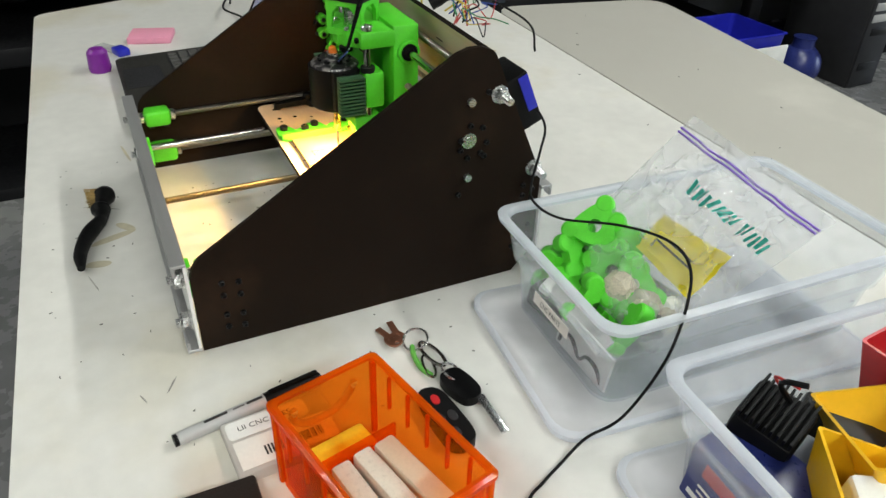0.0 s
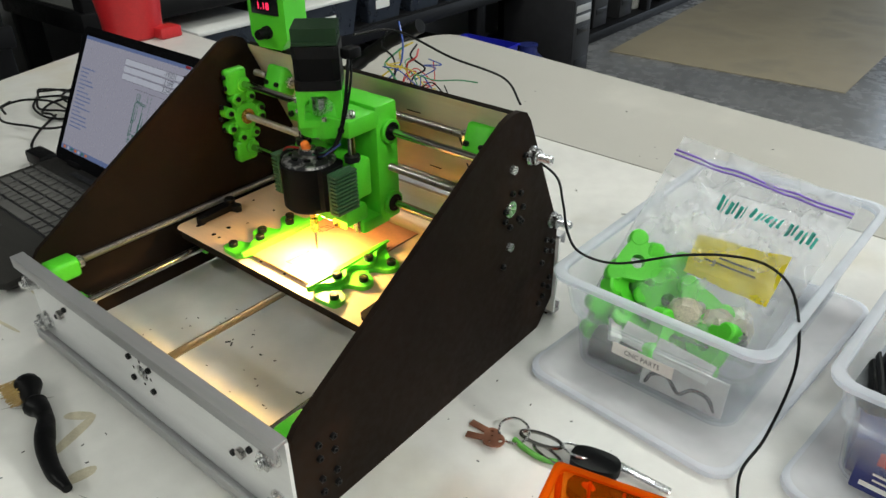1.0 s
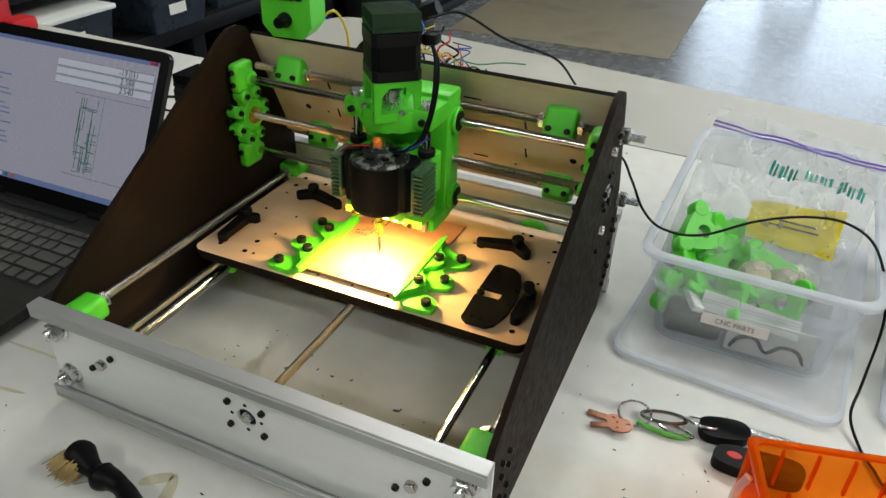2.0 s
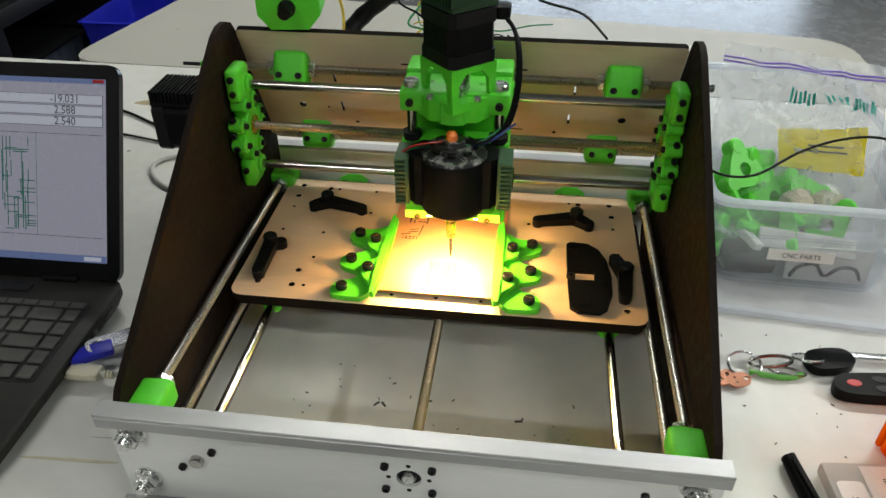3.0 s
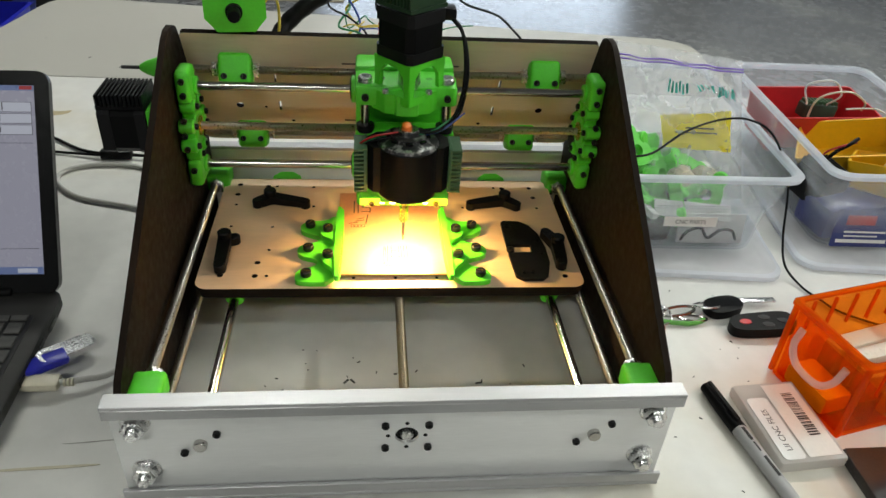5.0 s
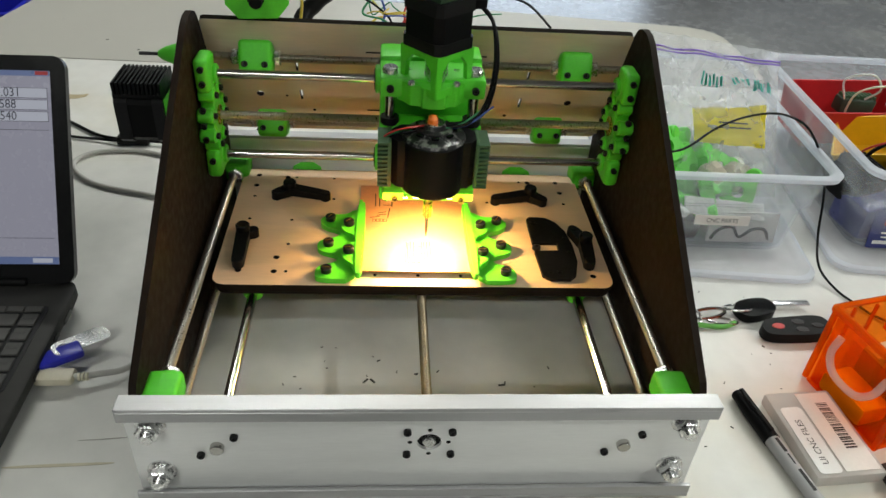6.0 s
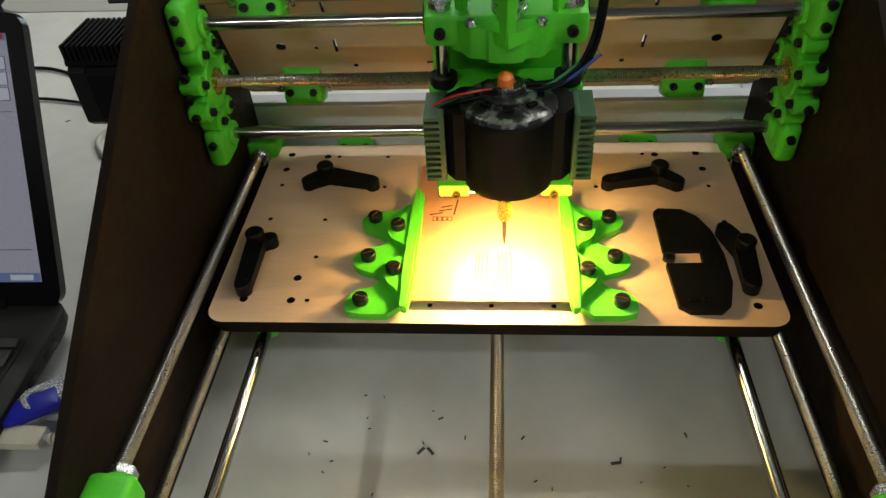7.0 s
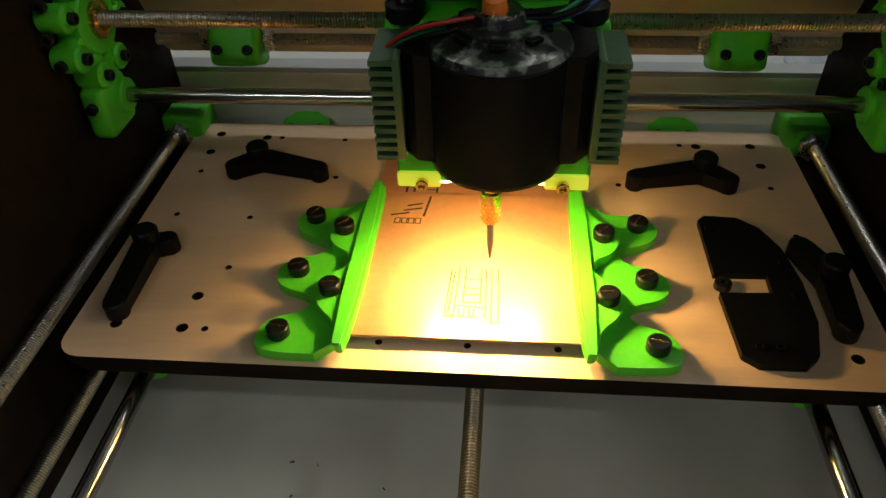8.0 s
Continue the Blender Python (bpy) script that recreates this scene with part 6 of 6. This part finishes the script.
for pts, r, mt in (
    ([(0.530, 0.395, 0.078), (0.528, 0.380, 0.098), (0.536, 0.372, 0.112), (0.548, 0.378, 0.116)], 0.0022, BLACK),
    ([(0.525, 0.398, 0.076), (0.520, 0.386, 0.094), (0.527, 0.374, 0.108), (0.545, 0.374, 0.113)], 0.0012, WIRE_RED),
    ([(0.560, 0.530, 0.100), (0.545, 0.520, 0.130), (0.575, 0.515, 0.138), (0.600, 0.525, 0.115), (0.595, 0.540, 0.095)], 0.0013, WHITE),
    ([(0.560, 0.520, 0.075), (0.556, 0.505, 0.118), (0.590, 0.500, 0.130), (0.625, 0.510, 0.112), (0.640, 0.530, 0.092)], 0.0013, CREAM),
    ([(0.610, 0.520, 0.098), (0.640, 0.500, 0.106), (0.650, 0.470, 0.098)], 0.0012, WHITE),
):
    bm = B()
    sweep(bm, [(x - 0.006, y - (0.034 if y > 0.45 else 0.016), z + 0.005) for x, y, z in pts], r)
    solo("loose_wire", bm, mt, Matrix(), "loose wire sticking up from the storage box", "wire", group="loose wires")

# long black cable from the machine over the box
bm = B()
sweep(bm, [(0.140, 0.372, 0.180), (0.190, 0.365, 0.168), (0.210, 0.350, 0.150), (0.228, 0.332, 0.130), (0.250, 0.320, 0.121), (0.284, 0.329, 0.118), (0.330, 0.358, 0.130), (0.372, 0.370, 0.139), (0.406, 0.367, 0.141), (0.432, 0.352, 0.128), (0.450, 0.326, 0.085), (0.448, 0.296, 0.030), (0.442, 0.266, 0.011), (0.450, 0.238, 0.0028), (0.460, 0.215, 0.0025), (0.474, 0.192, 0.0025), (0.53, 0.155, 0.0025)], 0.0013, 8)
solo("long_cable", bm, BLACK, Matrix(), "thin black cable draped over the storage box", "cable")

# ---- marks on the white table ----
rng = random.Random(8)


def flat_mark(name, pts, mt, label, z=0.0006):
    bm = B()
    plate(bm, pts, 0.0003, pose(0, 0, z - 0.0003))
    solo(name, bm, mt, Matrix(), label, "mark", kind="stuff", smooth=0)


flat_mark("glue_stain", soften([(-0.535, 0.664), (-0.505, 0.682), (-0.470, 0.676), (-0.455, 0.684), (-0.461, 0.666), (-0.500, 0.660)], 2), STAIN, "brown dried glue stain on the table")
for x, y, w, h, rz in ((-0.040, -0.055, 0.012, 0.060, 20), (-0.060, -0.040, 0.030, 0.012, 40), (0.010, -0.075, 0.014, 0.030, -10), (-0.26, -0.020, 0.060, 0.004, 8), (-0.27, 0.030, 0.090, 0.003, 2)):
    c_, s_ = math.cos(radians(rz)), math.sin(radians(rz))
    pts = [(x + c_ * a_ - s_ * b_, y + s_ * a_ + c_ * b_) for a_, b_ in ((-w / 2, -h / 3), (w / 3, -h / 2), (w / 2, h / 4), (0, h / 2), (-w / 2.4, h / 3))]
    flat_mark("glue_stain", soften(pts, 2), material("faint stain", (0.54, 0.49, 0.36), 0.5, vary=0.15, scale=40), "faint yellowish stain on the table")
for x, y, w, h, rz in ((-0.115, -0.062, 0.046, 0.0016, 62), (-0.108, -0.066, 0.030, 0.0012, 40), (0.045, -0.082, 0.034, 0.0014, 15), (-0.235, 0.055, 0.060, 0.0010, 4), (0.232, -0.030, 0.022, 0.0018, -30), (0.240, -0.055, 0.014, 0.0016, 20)):
    c_, s_ = math.cos(radians(rz)), math.sin(radians(rz))
    flat_mark("scuff_mark", [(x + c_ * a_ - s_ * b_, y + s_ * a_ + c_ * b_) for a_, b_ in ((-w / 2, 0), (-w / 5, -h / 2), (w / 2, -h / 5), (w / 3, h / 2), (-w / 4, h / 3))], material("grey scuff", (0.34, 0.33, 0.30), 0.6, vary=0.3, scale=80), "thin grey scuff mark on the table")
bm = B()
chips = [(-0.043, 0.114, 0.006, 50), (-0.037, 0.114, 0.006, -50), (0.076, 0.108, 0.006, 10), (0.079, 0.110, 0.004, 80)]
chips += [(rng.uniform(-0.13, 0.13), rng.uniform(0.03, 0.16), rng.uniform(0.0012, 0.0035), rng.uniform(0, 180)) for _ in range(34)]
chips += [(rng.uniform(0.20, 0.36), rng.uniform(-0.05, 0.25), rng.uniform(0.001, 0.003), rng.uniform(0, 180)) for _ in range(26)]
chips += [(rng.uniform(-0.30, 0.20), rng.uniform(-0.13, -0.03), rng.uniform(0.001, 0.003), rng.uniform(0, 180)) for _ in range(26)]
chips += [(rng.uniform(-0.6, 0.58), rng.uniform(0.5, 1.0), rng.uniform(0.002, 0.006), rng.uniform(0, 180)) for _ in range(24)]
for x, y, w, rz in chips:
    box(bm, (0, 0, 0), (w, w * 0.3, 0.0006), 0, pose(x, y, 0.0004, 0, 0, rz))
solo("chips", bm, SCUFF, Matrix(), "dark milling chips scattered on the tables", "chips", kind="stuff", smooth=0)

# ---- shelving along the west wall ----
near_shelf = thing("shelf_unit", pose(-1.66, -1.35, -0.74), "black moulded shelving with empty boards", "shelving")
for z in (0.04, 0.48, 0.74, 1.30):
    bm = B()
    box(bm, (-0.27, 0.0, z - 0.03), (0.54, 3.9, 0.06), 0.008)
    part("shelf_board", bm, SHELF, near_shelf)
for x in (-0.04, -0.50):
    for y in (-1.9, -0.6, 0.6, 1.9):
        bm = B()
        box(bm, (x, y, 0.95), (0.06, 0.07, 1.9), 0.008)
        part("upright", bm, SHELF, near_shelf)
bm = B()
box(bm, (-0.53, 0.0, 0.95), (0.010, 3.9, 1.88))
part("back_sheet", bm, SHELF, near_shelf)
shelf = thing("shelf_unit", pose(-1.62, 2.0, -0.74), "black moulded shelving full of storage boxes", "shelving")
for z, top in ((0.04, 0), (0.48, 0), (0.74, 1), (1.30, 0)):
    bm = B()
    box(bm, (-0.27, 0.22, z - 0.03), (0.54, 2.9, 0.06), 0.008)
    sb = part("shelf_board", bm, SHELF, shelf)
    bm = B()
    box(bm, (-0.27, 0.22, z + 0.001), (0.50, 2.86, 0.004))
    part("shelf_top", bm, SHELF_TOP if top else SHELF, sb)
for x in (-0.04, -0.50):
    for y in (-1.18, -0.20, 0.70, 1.60):
        bm = B()
        box(bm, (x, y, 0.95), (0.06, 0.07, 1.9), 0.008)
        part("upright", bm, SHELF, shelf)
shelf2 = thing("shelf_unit", pose(-1.62, 5.0, -0.74), "black moulded shelving with old electronics", "shelving")
for z in (0.06, 0.62, 1.20):
    bm = B()
    box(bm, (-0.27, 0.0, z - 0.03), (0.54, 2.6, 0.06), 0.008)
    part("shelf_board", bm, SHELF, shelf2)
for x in (-0.04, -0.50):
    for y in (-1.27, -0.4, 0.45, 1.27):
        bm = B()
        box(bm, (x, y, 0.95), (0.06, 0.07, 1.9), 0.008)
        part("upright", bm, SHELF, shelf2)


def shelf_bin(p, w, d, h, lid_mt, label):
    t = thing("shelf_bin", pose(*p), label, "storage box", group="boxes on the shelf")
    bm = B()
    shell(bm, w, d, h, 0.003, 0.018, 0, 0.012)
    part("shell", bm, BIN_DARK, t)
    bm = B()
    box(bm, (0, 0, h + 0.009), (w + 0.014, d + 0.014, 0.016), 0.005)
    part("lid", bm, lid_mt, t)
    bm = B()
    box(bm, (w / 2 - 0.0055, -0.02, h * 0.55), (0.0012, 0.08, 0.035))
    part("label", bm, PAPER, t)
    bm = B()
    box(bm, (0, 0, h * 0.32), (w - 0.05, d - 0.05, h * 0.5), 0.01)
    part("contents", bm, GREY_DARK, t)


for y in (1.25, 1.69):
    shelf_bin((-1.76, y, -0.259), 0.36, 0.28, 0.13, WHITE, "smoky storage box with a white lid")
for y in (2.04, 2.30, 2.55):
    shelf_bin((-1.80, y, -0.259), 0.34, 0.22, 0.13, BLACK, "smoky storage box with a dark lid")
for y in (1.0, 1.35, 2.10, 2.45):
    shelf_bin((-1.84, y, -0.699), 0.40, 0.30, 0.22, BLACK, "large smoky storage box on the lowest shelf")
for y in (1.30, 1.95, 2.35, 2.75):
    shelf_bin((-1.82, y, 0.004), 0.34, 0.26, 0.16, BLACK, "smoky storage box on the upper shelf")
for k, y in enumerate((0.98, 1.08)):
    bm = B()
    cyl(bm, (0, 0, 0), (0, 0, 0.10), 0.016, 16, 0.003)
    solo("green_bottle", bm, GREEN, pose(-1.70, y, 0.0045), "small bright green plastic bottle", "bottle", group="green bottles")
bm = B()
shell(bm, 0.30, 0.36, 0.34, 0.004, 0.03, 0, 0.02, 0.008)
solo("blue_crate", bm, BLUE, pose(-1.42, 2.32, -0.74), "blue plastic crate on the floor", "crate", smooth=20)
bm = B()
box(bm, (0, 0, 0), (0.006, 0.20, 0.12), 0.002)
solo("white_carton", bm, PAPER, pose(-1.252, 2.40, -0.50), "white carton side against the blue crate", "carton")
bm = B()
bmesh.ops.create_uvsphere(bm, u_segments=24, v_segments=16, radius=0.10)
lathe(bm, [(0.05, 0.085), (0.045, 0.11), (0.05, 0.13)], seg=20)
solo("glass_jug", bm, NAVY, pose(-1.46, 2.86, -0.64), "round dark blue jug on the floor", "jug")


def tower(p, mt, label):
    t = thing("computer_tower", pose(*p), label, "computer", group="old computers")
    bm = B()
    box(bm, (0, 0, 0.21), (0.42, 0.18, 0.42), 0.008)
    part("case", bm, mt, t)
    bm = B()
    box(bm, (0.213, 0, 0.21), (0.012, 0.17, 0.41), 0.005)
    fr = part("front_panel", bm, GREY_DARK, t)
    for z, w in ((0.37, 0.14), (0.32, 0.14), (0.26, 0.10), (0.10, 0.12)):
        bm = B()
        box(bm, (0.220, 0, z), (0.004, w, 0.034), 0.001)
        part("drive_cover", bm, GREY_PEN if z > 0.3 else BLACK_METAL, fr)


tower((-1.55, 3.16, -0.74), GREY_DARK, "grey computer tower standing on the floor")
tower((-1.88, 3.98, -0.678), BLACK, "black computer tower on the low shelf")
tower((-1.88, 4.32, -0.678), GREY_DARK, "grey computer tower on the low shelf")
tower((-1.88, 4.95, -0.678), BLACK, "black computer tower on the low shelf")
for y, mt in ((4.62, BOARD_GREY), (5.3, WHITE), (5.62, PINK), (5.9, BOARD_GREY)):
    bm = B()
    box(bm, (0, 0, 0.16), (0.30, 0.20, 0.32), 0.012)
    box(bm, (0.152, 0, 0.16), (0.006, 0.16, 0.24), 0.002)
    solo("boxed_device", bm, mt, pose(-1.85, y, -0.678), "boxy device standing on the low shelf", "device", group="devices on the low shelf")
# chair at the far end
chair = thing("metal_chair", pose(0.42, 6.9, -0.74), "metal chair far off on the glossy floor", "chair")
for x in (-0.2, 0.2):
    for y in (-0.2, 0.2):
        bm = B()
        cyl(bm, (x, y, 0), (x * 0.9, y * 0.9, 0.45), 0.011, 12)
        part("leg", bm, ZINC, chair)
bm = B()
box(bm, (0, 0, 0.46), (0.42, 0.42, 0.03), 0.01)
part("seat", bm, GREY_DARK, chair)
bm = B()
box(bm, (0, 0.19, 0.75), (0.40, 0.03, 0.30), 0.01)
part("backrest", bm, GREY_DARK, chair)
